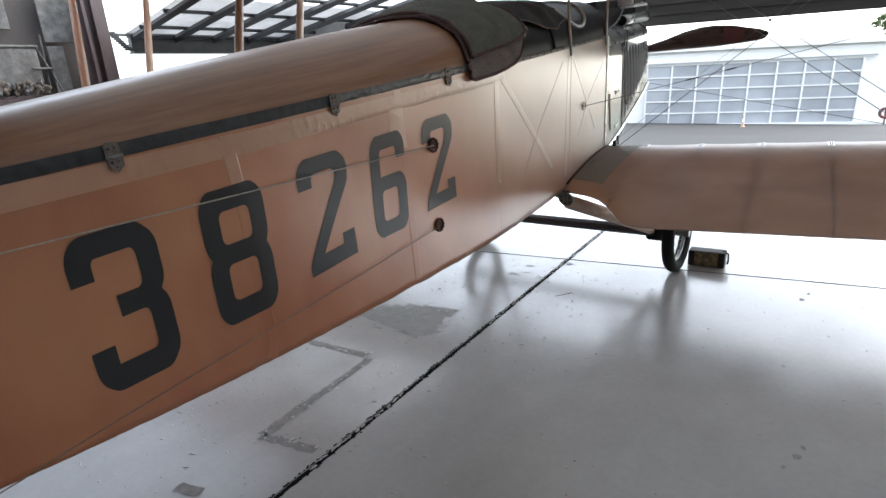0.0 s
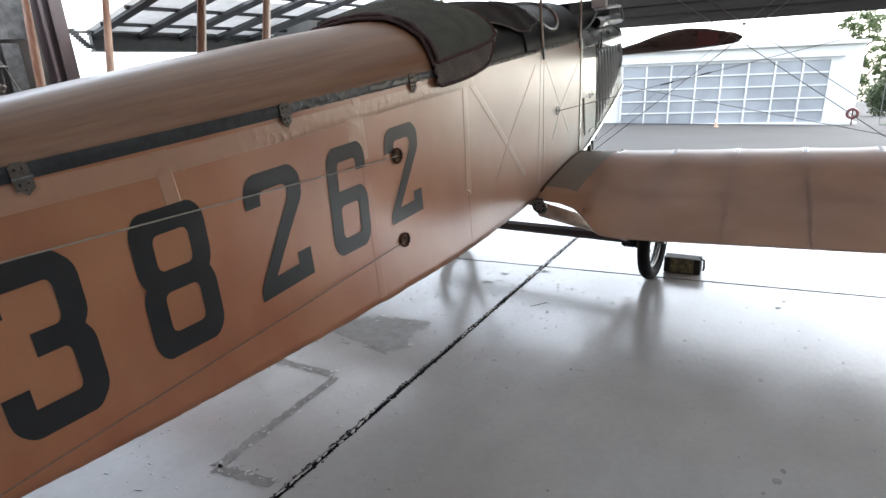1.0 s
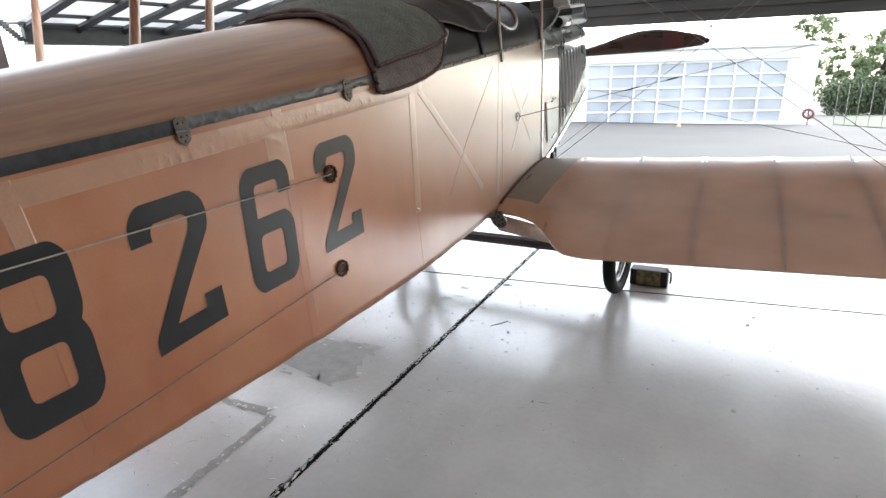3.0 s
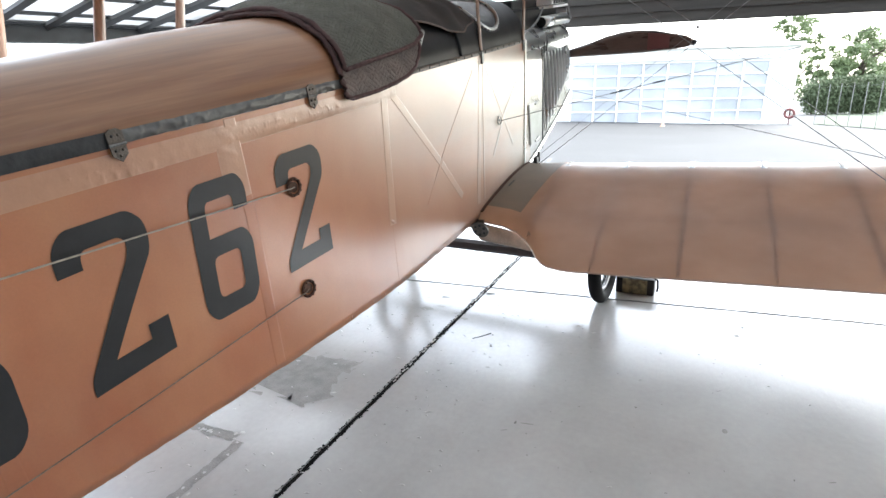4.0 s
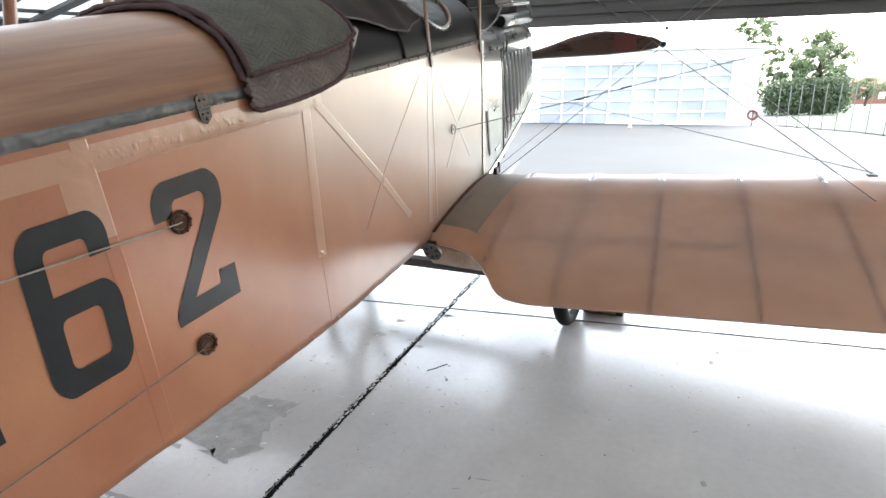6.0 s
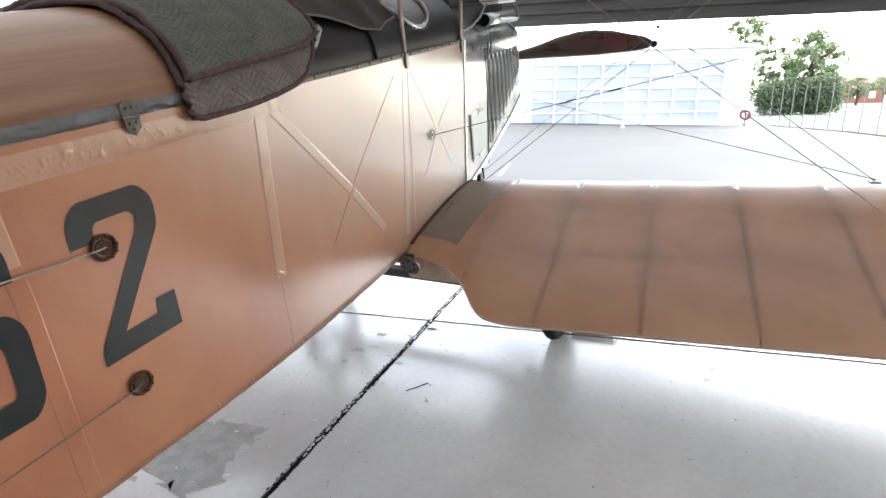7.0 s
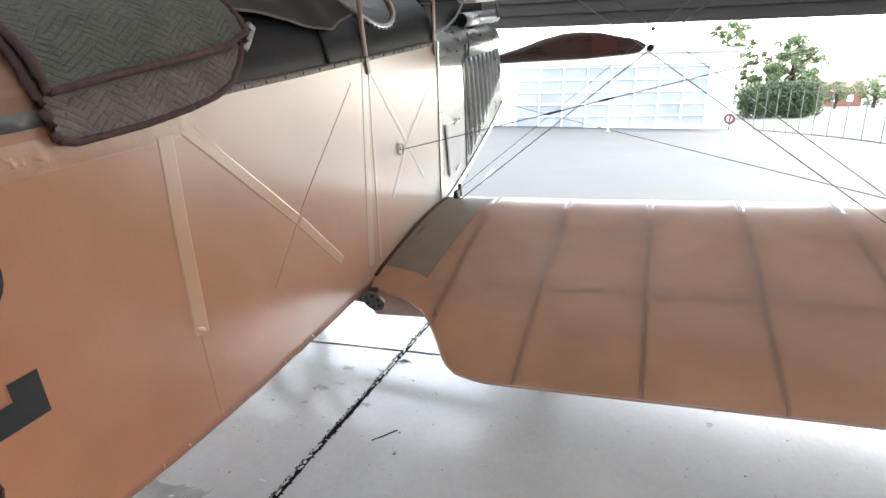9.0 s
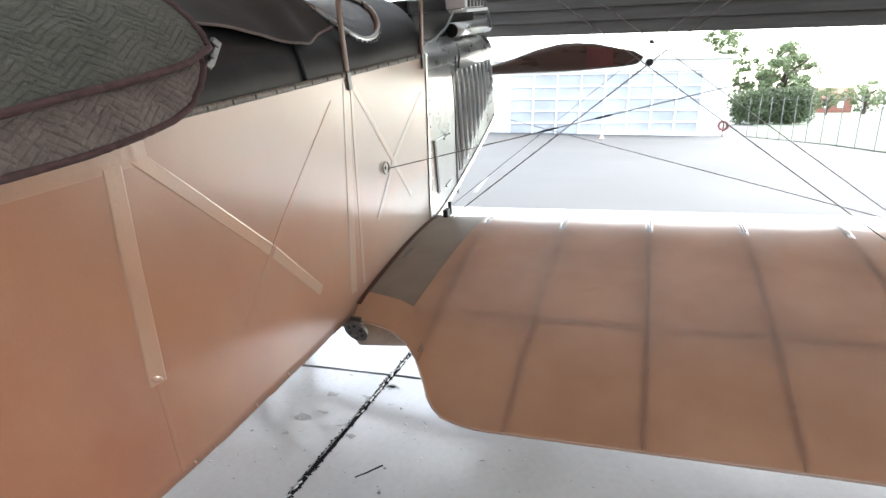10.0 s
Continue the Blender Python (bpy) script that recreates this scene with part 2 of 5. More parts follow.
M["leaf"] = mat("tree_leaves", (0.16, 0.21, 0.09), 0.6, vary=0.4, scale=0.6, bump=0, col2=(0.10, 0.145, 0.06), trans=0.4)
M["hedge"] = mat("hedge_leaves", (0.115, 0.155, 0.075), 0.7, vary=0.4, scale=0.6, bump=0, trans=0.3)
M["bark"] = mat("tree_bark", (0.10, 0.075, 0.055), 0.9, vary=0.4, scale=8, bump=0.6)
M["brick"] = mat("red_brickwork", (0.30, 0.13, 0.09), 0.85, vary=0.3, scale=3, bump=0.2)
M["yellow"] = mat("yellow_worn_paint", (0.42, 0.35, 0.19), 0.6, vary=0.5, scale=26, bump=0.3, col2=(0.10, 0.08, 0.05))
M["orange"] = mat("orange_plastic", (0.72, 0.48, 0.34), 0.5, vary=0.15, scale=10, bump=0.05)
M["shelfstuff"] = mat("dusty_brown_clutter", (0.11, 0.085, 0.065), 0.7, vary=0.6, scale=9, bump=0.4)


# ---- builders ----
def part(name, bm, material, parent=None, label="", smooth=False):
    me = bpy.data.meshes.new(name)
    bm.normal_update()
    bm.to_mesh(me)
    bm.free()
    me.materials.append(M[material])
    if smooth:
        me.polygons.foreach_set("use_smooth", [True] * len(me.polygons))
    ob = new(name, me)
    ob.parent = parent
    return tagged(ob, label)


def empty(name, m, label, category, group="", kind=""):
    ob = new(name)
    ob.matrix_world = m
    return tagged(ob, label, category, group, kind)


def box(bm, c, s, m=None, bevel=0.0):
    got = bmesh.ops.create_cube(bm, size=1.0, matrix=(m or Matrix()) @ Matrix.Translation(c) @ Matrix.Diagonal((*s, 1)))
    if bevel:
        es = list({e for v in got["verts"] for e in v.link_edges})
        bmesh.ops.bevel(bm, geom=es, offset=bevel, segments=2, affect="EDGES", profile=0.6)
    return bm


def boxes(*items, bevel=0.0):
    bm = bmesh.new()
    for c, s in items:
        box(bm, c, s, bevel=bevel)
    return bm


def sweep(bm, pts, rx, ry=None, seg=8, up=(0, 0, 1), taper=None):
    """An elliptic bar along points; rx across, ry along up."""
    ry = rx if ry is None else ry
    pts = [Vector(p) for p in pts]
    rings = []
    for i, p in enumerate(pts):
        d = (pts[min(i + 1, len(pts) - 1)] - pts[max(i - 1, 0)]).normalized()
        a = d.cross(Vector(up))
        a = a.normalized() if a.length > 1e-4 else d.orthogonal().normalized()
        b = a.cross(d).normalized()
        k = taper(i / (len(pts) - 1)) if taper else 1.0
        rings.append([bm.verts.new(p + a * (rx * k * math.cos(q)) + b * (ry * k * math.sin(q)))
                      for q in (2 * math.pi * j / seg for j in range(seg))])
    for r0, r1 in zip(rings, rings[1:]):
        for j in range(seg):
            bm.faces.new((r0[j], r0[(j + 1) % seg], r1[(j + 1) % seg], r1[j]))
    bm.faces.new(rings[0][::-1])
    bm.faces.new(rings[-1])
    return bm


def bar(pts, rx, ry=None, seg=8, up=(0, 0, 1), taper=None):
    return sweep(bmesh.new(), pts, rx, ry, seg, up, taper)


def grid(fn, us, vs, bm=None, closed=False):
    bm = bm or bmesh.new()
    rows = [[bm.verts.new(fn(u, v)) for v in vs] for u in us]
    for r0, r1 in zip(rows, rows[1:]):
        for j in range(len(vs) - (0 if closed else 1)):
            k = (j + 1) % len(vs)
            bm.faces.new((r0[j], r0[k], r1[k], r1[j]))
    return bm


def ring(bm, c, R, r, ax, seg=24, sec=8):
    """A torus round the axis ax."""
    q = Vector(ax).to_track_quat("Z", "Y").to_matrix()
    fn = lambda a, b: Vector(c) + q @ Vector(((R + r * math.cos(b)) * math.cos(a), (R + r * math.cos(b)) * math.sin(a), r * math.sin(b)))
    A = [2 * math.pi * i / seg for i in range(seg)]
    Bs = [2 * math.pi * i / sec for i in range(sec)]
    rows = [[bm.verts.new(fn(a, b)) for b in Bs] for a in A]
    for i in range(seg):
        for j in range(sec):
            bm.faces.new((rows[i][j], rows[(i + 1) % seg][j], rows[(i + 1) % seg][(j + 1) % sec], rows[i][(j + 1) % sec]))
    return bm


def disc(bm, c, R, h, ax, seg=24):
    q = Vector(ax).to_track_quat("Z", "Y").to_matrix().to_4x4()
    bmesh.ops.create_cone(bm, cap_ends=True, segments=seg, radius1=R, radius2=R, depth=h, matrix=Matrix.Translation(c) @ q)
    return bm


def lin(a, b, n):
    return [a + (b - a) * i / (n - 1) for i in range(n)]


def curve(table):
    xs, ys = [p[0] for p in table], [p[1] for p in table]

    def f(x):
        s = 0.0
        for k in (-0.3, -0.15, 0.0, 0.15, 0.3):
            s += float(np.interp(x + k, xs, ys))
        return s / 5
    return f


def wob(x, y, z=0.0, s=1.0):
    return noise.noise(Vector((x * s, y * s, z * s)))


# ---- hangar: floor, roof, walls ----
JOINT_A = Vector((-0.155, 0.988, 0)).normalized()
JOINT_B = Vector((0.972, 0.237, 0)).normalized()
CROSS = Vector((-2.222, 4.135, 0))
SLAB = 4.6
floor = tagged(part("floor", boxes(((-2.0, -1.2, -0.109), (19, 18.0, 0.2)),), "joint"), "grey painted concrete hangar floor with dark joints", "floor", kind="structure")


def slab_mesh(i, j):
    bm = bmesh.new()
    g = 0.016
    n = 130 if i in (-1, 0) and j in (-1, 0) else 24
    def at(a, b):
        da = wob(a * 3, b * 3, 1.0, 3.0) * 0.005
        edge = min(a, 1 - a, b, 1 - b)
        p = CROSS + JOINT_B * ((i + a) * SLAB) + JOINT_A * ((j + b) * SLAB)
        inset = JOINT_B * ((0.5 - a) * 2 * g) + JOINT_A * ((0.5 - b) * 2 * g * 0.75)
        p += inset
        if a in (0, 1):
            p += JOINT_B * (wob(b * 40, i * 7.1, j * 3.3) * 0.006 + wob(b * 130, i * 2.1, j * 5.3) * 0.006)
        if b in (0, 1):
            p += JOINT_A * (wob(a * 40, i * 5.1, j * 9.3) * 0.005)
        p.z = 0.0
        return p
    S = [k / n for k in range(n + 1)]
    grid(lambda a, b: at(a, b), S, S, bm)
    rim = [e for e in bm.edges if len(e.link_faces) == 1]
    got = bmesh.ops.extrude_edge_only(bm, edges=rim)
    for v in got["geom"]:
        if isinstance(v, bmesh.types.BMVert):
            v.co.z -= 0.035
    bmesh.ops.recalc_face_normals(bm, faces=bm.faces)
    return bm


for i in range(-3, 3):
    for j in range(-3, 1):
        if CROSS.y + (j + 1) * SLAB < 9.2 - 0.24 * i:
            part("slab", slab_mesh(i, j), "slab", floor)


def patch(name, pts, jag, material, label, seed):
    """A flat ragged flake on the floor."""
    bm = bmesh.new()
    P = [Vector(p).to_3d() for p in pts]
    out = []
    for k, a in enumerate(P):
        b = P[(k + 1) % len(P)]
        m = max(2, int((b - a).length / 0.02))
        for q in range(m):
            p = a.lerp(b, q / m)
            p += Vector((wob(p.x, p.y, seed, 22), wob(p.y, p.x, seed + 5, 22), 0)) * jag
            out.append(bm.verts.new((p.x, p.y, 0.0015)))
    es = [bm.edges.new((out[k], out[(k + 1) % len(out)])) for k in range(len(out))]
    bmesh.ops.triangle_fill(bm, edges=es, use_beauty=True)
    for f in bm.faces:
        if f.normal.z < 0:
            f.normal_flip()
    return tagged(part(name, bm, material), label, "floor stain", kind="structure")


def stripe(a, b, w):
    a, b = Vector(a), Vector(b)
    n = (b - a).normalized().orthogonal() * w / 2
    return [a - n, b - n, b + n, a + n]


patch("floor_patch", [(-2.95, 2.2), (-2.55, 2.12), (-2.42, 2.2), (-2.3, 2.17), (-2.2, 2.3), (-2.28, 2.45), (-2.3, 2.7), (-2.55, 2.62), (-2.8, 2.5)], 0.09, "bare", "bare grey patch where the floor paint has peeled", 1)
for k, (a, b) in enumerate([((-2.95, 1.70), (-2.33, 1.82)), ((-2.29, 1.81), (-2.13, 0.98)), ((-2.13, 0.97), (-1.82, 1.07)), ((-2.10, 0.55), (-1.98, 0.60))]):
    patch("tape_residue", stripe(a, b, 0.055), 0.022, "bare", "grey ragged strip of old tape residue on the floor", 3 + k)
for k, (x, y, r) in enumerate([(-0.12, 2.3, 0.018), (-0.32, 3.09, 0.016), (-0.415, 4.16, 0.018), (-0.4, 4.3, 0.014), (-0.15, 2.2, 0.008), (-0.11, 2.38, 0.012)]):
    patch("floor_chip", [(x + r * math.cos(q), y + r * 1.3 * math.sin(q)) for q in lin(0, 5.4, 7)], 0.012, "bare", "small chip in the grey floor paint", 20 + k)
patch("floor_scratch", stripe((-1.86, 3.30), (-1.79, 3.43), 0.012), 0.006, "joint", "short dark scratch on the painted floor", 41)
rng = random.Random(5)
for k in range(12):
    x, y, r = -2.5 + 0.5 * rng.random(), 3.25 + 0.8 * rng.random(), rng.uniform(0.012, 0.04)
    patch("floor_flake", [(x + r * rng.uniform(0.5, 1.5) * math.cos(q), y + 0.5 * r * rng.uniform(0.5, 1.5) * math.sin(q)) for q in lin(0, 5.4, 8)], 0.035, "bare", "small flake of peeled floor paint", 60 + k)


def flake(bm, x, y, rx, ry, turn, z, h=0.0):
    """One thin uneven chip lying on the floor."""
    c, sn = math.cos(turn), math.sin(turn)
    rim = []
    for q in lin(0, 5.24, 6):
        a, b = rx * rng.uniform(0.55, 1.3) * math.cos(q), ry * rng.uniform(0.55, 1.3) * math.sin(q)
        rim.append((x + a * c - b * sn, y + a * sn + b * c))
    top = bm.verts.new((x, y, z + h))
    vs = [bm.verts.new((px, py, z)) for px, py in rim]
    for k in range(6):
        bm.faces.new((top, vs[k], vs[(k + 1) % 6]))


specks, chips = bmesh.new(), bmesh.new()
for k in range(700):
    x, y = rng.uniform(-3.6, 1.6), 0.3 + 5.0 * rng.random() ** 1.3
    if x > -1.6 and rng.random() < 0.45:
        continue
    r = rng.uniform(0.0018, 0.0036) * (1 + 1.6 * (rng.random() < 0.10))
    if rng.random() < 0.12:
        flake(specks, x, y, r * rng.uniform(3, 8), 0.002, rng.uniform(-0.6, 0.9), 0.0012)
    else:
        flake(specks, x, y, r * rng.uniform(1, 1.8), r, rng.uniform(0, 3.1), 0.0012, 0.001)
for k in range(420):
    x, y = rng.uniform(-3.6, -1.2 if k % 4 else 1.4), 0.3 + 4.6 * rng.random() ** 1.2
    r = rng.uniform(0.003, 0.010)
    flake(chips, x, y, r * rng.uniform(1, 2.6), r * 0.6, rng.uniform(-0.4, 0.8), 0.0012, 0.0025)
# paint left standing inside the worn strips
for a, b in (((-2.95, 1.70), (-2.33, 1.82)), ((-2.29, 1.81), (-2.13, 0.98)), ((-2.13, 0.97), (-1.82, 1.07))):
    for k in range(14):
        p = Vector(a).lerp(Vector(b), rng.random())
        r = rng.uniform(0.003, 0.011)
        flake(chips, p.x + rng.gauss(0, 0.02), p.y + rng.gauss(0, 0.02), r * 1.5, r, rng.uniform(0, 3), 0.0022, 0.0006)
for k in range(9):
    r = rng.uniform(0.003, 0.014)
    flake(chips, rng.uniform(-2.95, -2.2), rng.uniform(2.15, 2.65), r * 1.6, r * 0.7, rng.uniform(0, 1), 0.0022, 0.0006)
tagged(part("floor_specks", specks, "speck"), "scattered small dark specks and scratches on the floor", "floor specks", kind="stuff")
tagged(part("paint_chips", chips, "chip"), "scattered pale flakes of lifted floor paint", "paint chips", kind="stuff")

# crumbling filler in the long joint
tar, links = bmesh.new(), bmesh.new()
turn = math.atan2(JOINT_A.y, JOINT_A.x)
for k in range(1500):
    d = rng.uniform(-4.6, 4.5)
    p = CROSS + JOINT_A * d + JOINT_B * (rng.choice((-0.017, 0.015, 0.0)) + rng.gauss(0, 0.0035))
    r = rng.uniform(0.002, 0.006)
    flake(tar, p.x, p.y, r * rng.uniform(1, 3), r, turn + rng.gauss(0, 0.4), 0.0012, rng.uniform(0.001, 0.005))
d = -4.6
while d < 4.5:
    d += rng.uniform(0.026, 0.06)
    if wob(d, 2.0, 4.0, 2.2) > -0.22:
        p = CROSS + JOINT_A * d + JOINT_B * (0.004 + rng.gauss(0, 0.004))
        flake(links, p.x, p.y, rng.uniform(0.014, 0.026), rng.uniform(0.005, 0.009), turn + rng.gauss(0, 0.15), 0.0062, 0.003)
tagged(part("joint_filler", tar, "joint"), "crumbling black tar filler in the floor joint", "joint filler", kind="stuff")
tagged(part("joint_flakes", links, "chip"), "pale paint flakes lying along the floor joint", "paint flakes", kind="stuff")

EAVE_X, EAVE_Z, FRONT_Y = -11.0, 2.8, 7.6


def roof_z(x):
    return EAVE_Z + 0.10 * (x - EAVE_X) if x < 1.5 else EAVE_Z + 1.25 - 0.10 * (x - 1.5)


roof_bm = grid(lambda x, y: (x, y, roof_z(x) + 0.12), [-11.2, -10, -8.6], [3.9, 5, 6, 7.9])
grid(lambda x, y: (x, y, roof_z(x) + 0.12), [-4.6, 1.5, 7.0], [3.9, 5, 6, 7.9], roof_bm)
roof = tagged(part("ceiling", roof_bm, "roofing"), "whitewashed sheet roof of the hangar", "roof", kind="structure")
# Roof strip out of view, made clear to give the floor its bright reflection.
tagged(part("ceiling", grid(lambda x, y: (x, y, roof_z(x) + 0.12), [-8.6, -6.6, -4.6], [3.9, 5, 6, 7.9]), "skylight"), "unseen clear roof sheets added for the bright floor reflection", "rooflight", kind="structure")
# Unseen roof, added: translucent over the middle to light it, opaque at the back.
bm = bmesh.new()
grid(lambda x, y: (x, y, roof_z(x) + 0.12), [-6.0, 1.5, 6.0], [0.4, 2, 3.9], bm)
tagged(part("ceiling", bm, "rooflight"), "unseen translucent roof added to light the middle of the hangar", "roof", kind="structure")
tagged(part("ceiling", grid(lambda x, y: (x, y, roof_z(x) + 0.12), [-6.0, 1.5, 6.0], [-10.2, -4, 0.4]), "wall"), "unseen sheet roof added to keep light off the back of the hangar", "roof", kind="structure")
rafters = empty("roof_frame", Matrix(), "dark steel rafters and purlins under the roof", "roof frame", kind="structure")
for k in range(6):
    y = 3.95 + 0.75 * k
    part("rafter", bar([(x, y, roof_z(x)) for x in (-11.0, -7, -2, 1.5, 7)], 0.035, 0.07, 4), "girder", rafters)
for k in range(9):
    x = -10.4 + 1.1 * k
    part("purlin", bar([(x, 3.9, roof_z(x) + 0.08), (x, 7.8, roof_z(x) + 0.08)], 0.03, 0.03, 4), "girder", rafters)
part("eave_beam", boxes(((-11.0, 8.0, 2.70), (0.16, 8.2, 0.22)), ((-11.0, 8.0, 2.84), (0.26, 8.2, 0.03)), ((-11.0, 8.0, 2.57), (0.26, 8.2, 0.03))), "girder", rafters, "dark riveted eave beam")
part("gutter", bar([(-11.12, 3.7, 2.9), (-11.12, 12, 2.9)], 0.05, 0.04, 8), "wall", rafters)
bm = bmesh.new()
for k in range(9):
    box(bm, (-11.0 + wob(k, 1) * 0.1, 3.86 - 0.03 * k, 2.62 + 0.035 * k), (0.12, 0.10, 0.03))
part("bracket", bm, "girder", rafters)
col = tagged(part("column", boxes(((-11.0, 3.46, 1.9), (0.26, 0.05, 3.8)), ((-11.0, 3.30, 1.9), (0.05, 0.30, 3.8)), ((-10.88, 3.46, 1.9), (0.05, 0.20, 3.8)), ((-11.0, 3.24, 1.9), (0.26, 0.05, 3.8)), ((-11.0, 3.35, 0.02), (0.4, 0.45, 0.04)), bevel=0.006), "column"), "maroon painted steel hangar column", "column", kind="structure")
tagged(part("wall_left", boxes(((-11.6, -3.2, 2.0), (0.15, 13.2, 4.0)),), "dim"), "dark timber hangar wall", "wall", kind="structure")
# Added walls, out of view: they block side light and bounce the rest.
tagged(part("wall_back", boxes(((-2.3, -10.2, 2.4), (18.7, 0.2, 4.8)),), "wall"), "unseen grey back wall, kept pale to bounce light", "wall", kind="structure")
tagged(part("wall_right", boxes(((7.3, -1.35, 2.0), (0.2, 17.6, 4.0)),), "wall"), "unseen grey right wall added to block and bounce light", "wall", kind="structure")
# header over the door opening
head = empty("door_header", Matrix(), "dark timber header over the wide hangar door", "header", kind="structure")


def head_z(x):
    return 2.188 - 0.044 * (x + 2.95)


for k in range(7):
    z = 0.125 * k
    bm = bmesh.new()
    grid(lambda a, x: (x, FRONT_Y - 0.05 + (0.004 * (k % 2)) + (0.03 if a > 0.5 else 0.0), head_z(x) + z + (0.135 if a else 0)), [0, 1], [-3.4, -2, 4, 7.0], bm)
    got = bmesh.ops.extrude_face_region(bm, geom=bm.faces[:])
    bmesh.ops.translate(bm, verts=[v for v in got["geom"] if isinstance(v, bmesh.types.BMVert)], vec=(0, 0.05, 0))
    bmesh.ops.recalc_face_normals(bm, faces=bm.faces)
    part("board", bm, "board", head)
# Unseen gable, added to shut out the sky between header and roof.
bm = grid(lambda x, k: (x, FRONT_Y + 0.012, head_z(x) + 0.87 if k == 0 else max(roof_z(x) + 0.11, head_z(x) + 0.9)), [-3.4, -2, 0, 1.5, 4, 7.0], [0, 1])
got = bmesh.ops.extrude_face_region(bm, geom=bm.faces[:])
bmesh.ops.translate(bm, verts=[v for v in got["geom"] if isinstance(v, bmesh.types.BMVert)], vec=(0, 0.05, 0))
bmesh.ops.recalc_face_normals(bm, faces=bm.faces)
tagged(part("wall_gable", bm, "dim"), "unseen dark gable added to block light over the hangar door", "wall", kind="structure")
for x in (-9.0, 7.0):
    tagged(part("wall_front", boxes(((x - 1.2 if x < 0 else x, FRONT_Y + 0.05, 1.9), (1.4 if x < 0 else 0.3, 0.2, 3.8)),), "wall"), "front wall beside the hangar door", "wall", kind="structure")

# left background: boards and a cabinet beside the column
for y, w, z0, z1 in ((2.92, 0.48, 2.76, 3.7), (2.80, 0.24, 1.2, 2.70), (3.12, 0.12, 1.5, 2.35), (2.0, 0.5, 2.95, 3.6)):
    tagged(part("wall_board", boxes(((-11.34, y, (z0 + z1) / 2), (0.05, w, z1 - z0)), bevel=0.012), "grubby"), "pale board hung on the dark hangar wall", "board")
cab = empty("cabinet", Matrix.Translation((-11.2, 2.1, 0)), "dark cabinet against the hangar wall", "cabinet")
part("body", boxes(((0, 0, 0.95), (0.5, 0.9, 1.9)), bevel=0.01), "column", cab)
for s in (-1, 1):
    d = part("door", boxes(((0.26, 0.22 * s, 0.95), (0.02, 0.42, 1.8)), bevel=0.005), "column", cab)
    part("handle", bar([(0.28, 0.04 * s, 0.95), (0.28, 0.04 * s, 1.1)], 0.01), "steel", d)
pb = empty("storage_box", Matrix.Translation((-11.15, 2.12, 1.9)), "pale worn box standing on the cabinet", "box")
part("body", boxes(((0, 0, 0.45), (0.4, 0.66, 0.6)), bevel=0.05), "grubby", pb)
part("lid", boxes(((0, 0, 0.76), (0.44, 0.7, 0.04)), bevel=0.012), "grubby", pb)
for k in range(11):
    bm = bmesh.new()
    bmesh.ops.create_icosphere(bm, subdivisions=3, radius=0.085)
    for v in bm.verts:
        v.co = Vector((v.co.x * 0.7, v.co.y * (0.5 + 0.5 * abs(wob(k, 3.3))) + 0, v.co.z * 0.8)) * (1 + 1.2 * wob(v.co.x, v.co.y + k, v.co.z, 13))
        v.co += Vector((0.2, -0.34 + 0.068 * k, 0.09 + 0.07 * (k % 2)))
    part("rag", bm, "shelfstuff" if k % 3 else "grubby", pb, "crumpled rag")
for k, (y0, z0, y1, z1) in enumerate(((0.34, 0.75, 0.60, 0.0), (0.40, 0.1, 0.44, 0.95), (-0.30, 0.9, -0.26, 1.5))):
    part("stick", bar([(0.12, y0, z0), (0.10, y1, z1)], 0.018, 0.012, 6), "board" if k else "grubby", pb)
part("flap", boxes(((0.16, 0.36, 0.42), (0.16, 0.30, 0.025)), bevel=0.006), "grubby", pb)
part("cord", bar([(-0.02, 0.62, 1.7), (0.0, 0.64, 0.9), (0.0, 0.60, 0.3), (0.0, 0.55, 0.0)], 0.012), "girder", cab)

# ---- outdoors ----
def ground_z(y):
    return float(np.interp(y, [0, 8, 20, 24, 45, 112, 150, 1500], [-0.0005, -0.0005, -0.37, -0.60, -2.0, -5.8, -8.0, -88.0]))


def ground_h(x, y):
    """The apron also rises a little towards the building's far end."""
    return ground_z(y) + 0.028 * min(12.0, max(0.0, -2.0 - x)) * min(1.0, max(0.0, (y - 10) / 10))


bm = grid(lambda y, x: (x, y, ground_h(x, y) - 0.004), [7.7, 8.0, 10, 12, 16, 20, 22, 24, 26, 45, 80, 112, 150, 1500], [-1500, -200, -40, -14, -11.3, -8, -5, -2, 0, 6, 40, 200, 1500])
ground = tagged(part("ground", bm, "apron"), "pale worn asphalt apron outside the hangar", "ground", kind="structure")
bm = grid(lambda x, y: (x, y, ground_z(24) - 0.02 if y < -10 else ground_z(max(y, 0)) - 0.03), [-1500, -200, -11.45], [-1500, -20, -10.4, 0, 7.7], None)
tagged(part("ground", bm, "apron"), "pale asphalt yard beside the hangar", "ground", kind="structure")
bm = grid(lambda x, y: (x, y, -0.03), [7.4, 60, 1500], [-1500, -20, 0, 7.7], None)
tagged(part("ground", bm, "apron"), "pale asphalt yard beside the hangar", "ground", kind="structure")
FENCE = (Vector((-0.5, 24.0, 0)), Vector((2.9, 17.0, 0)))


def lawn_at(a, s):
    p = FENCE[0].lerp(FENCE[1], s)
    y = p.y + 0.1 + 126 * a
    return (p.x + (y - p.y) * (0.02 + 0.55 * s), y, ground_z(y) + 0.02)


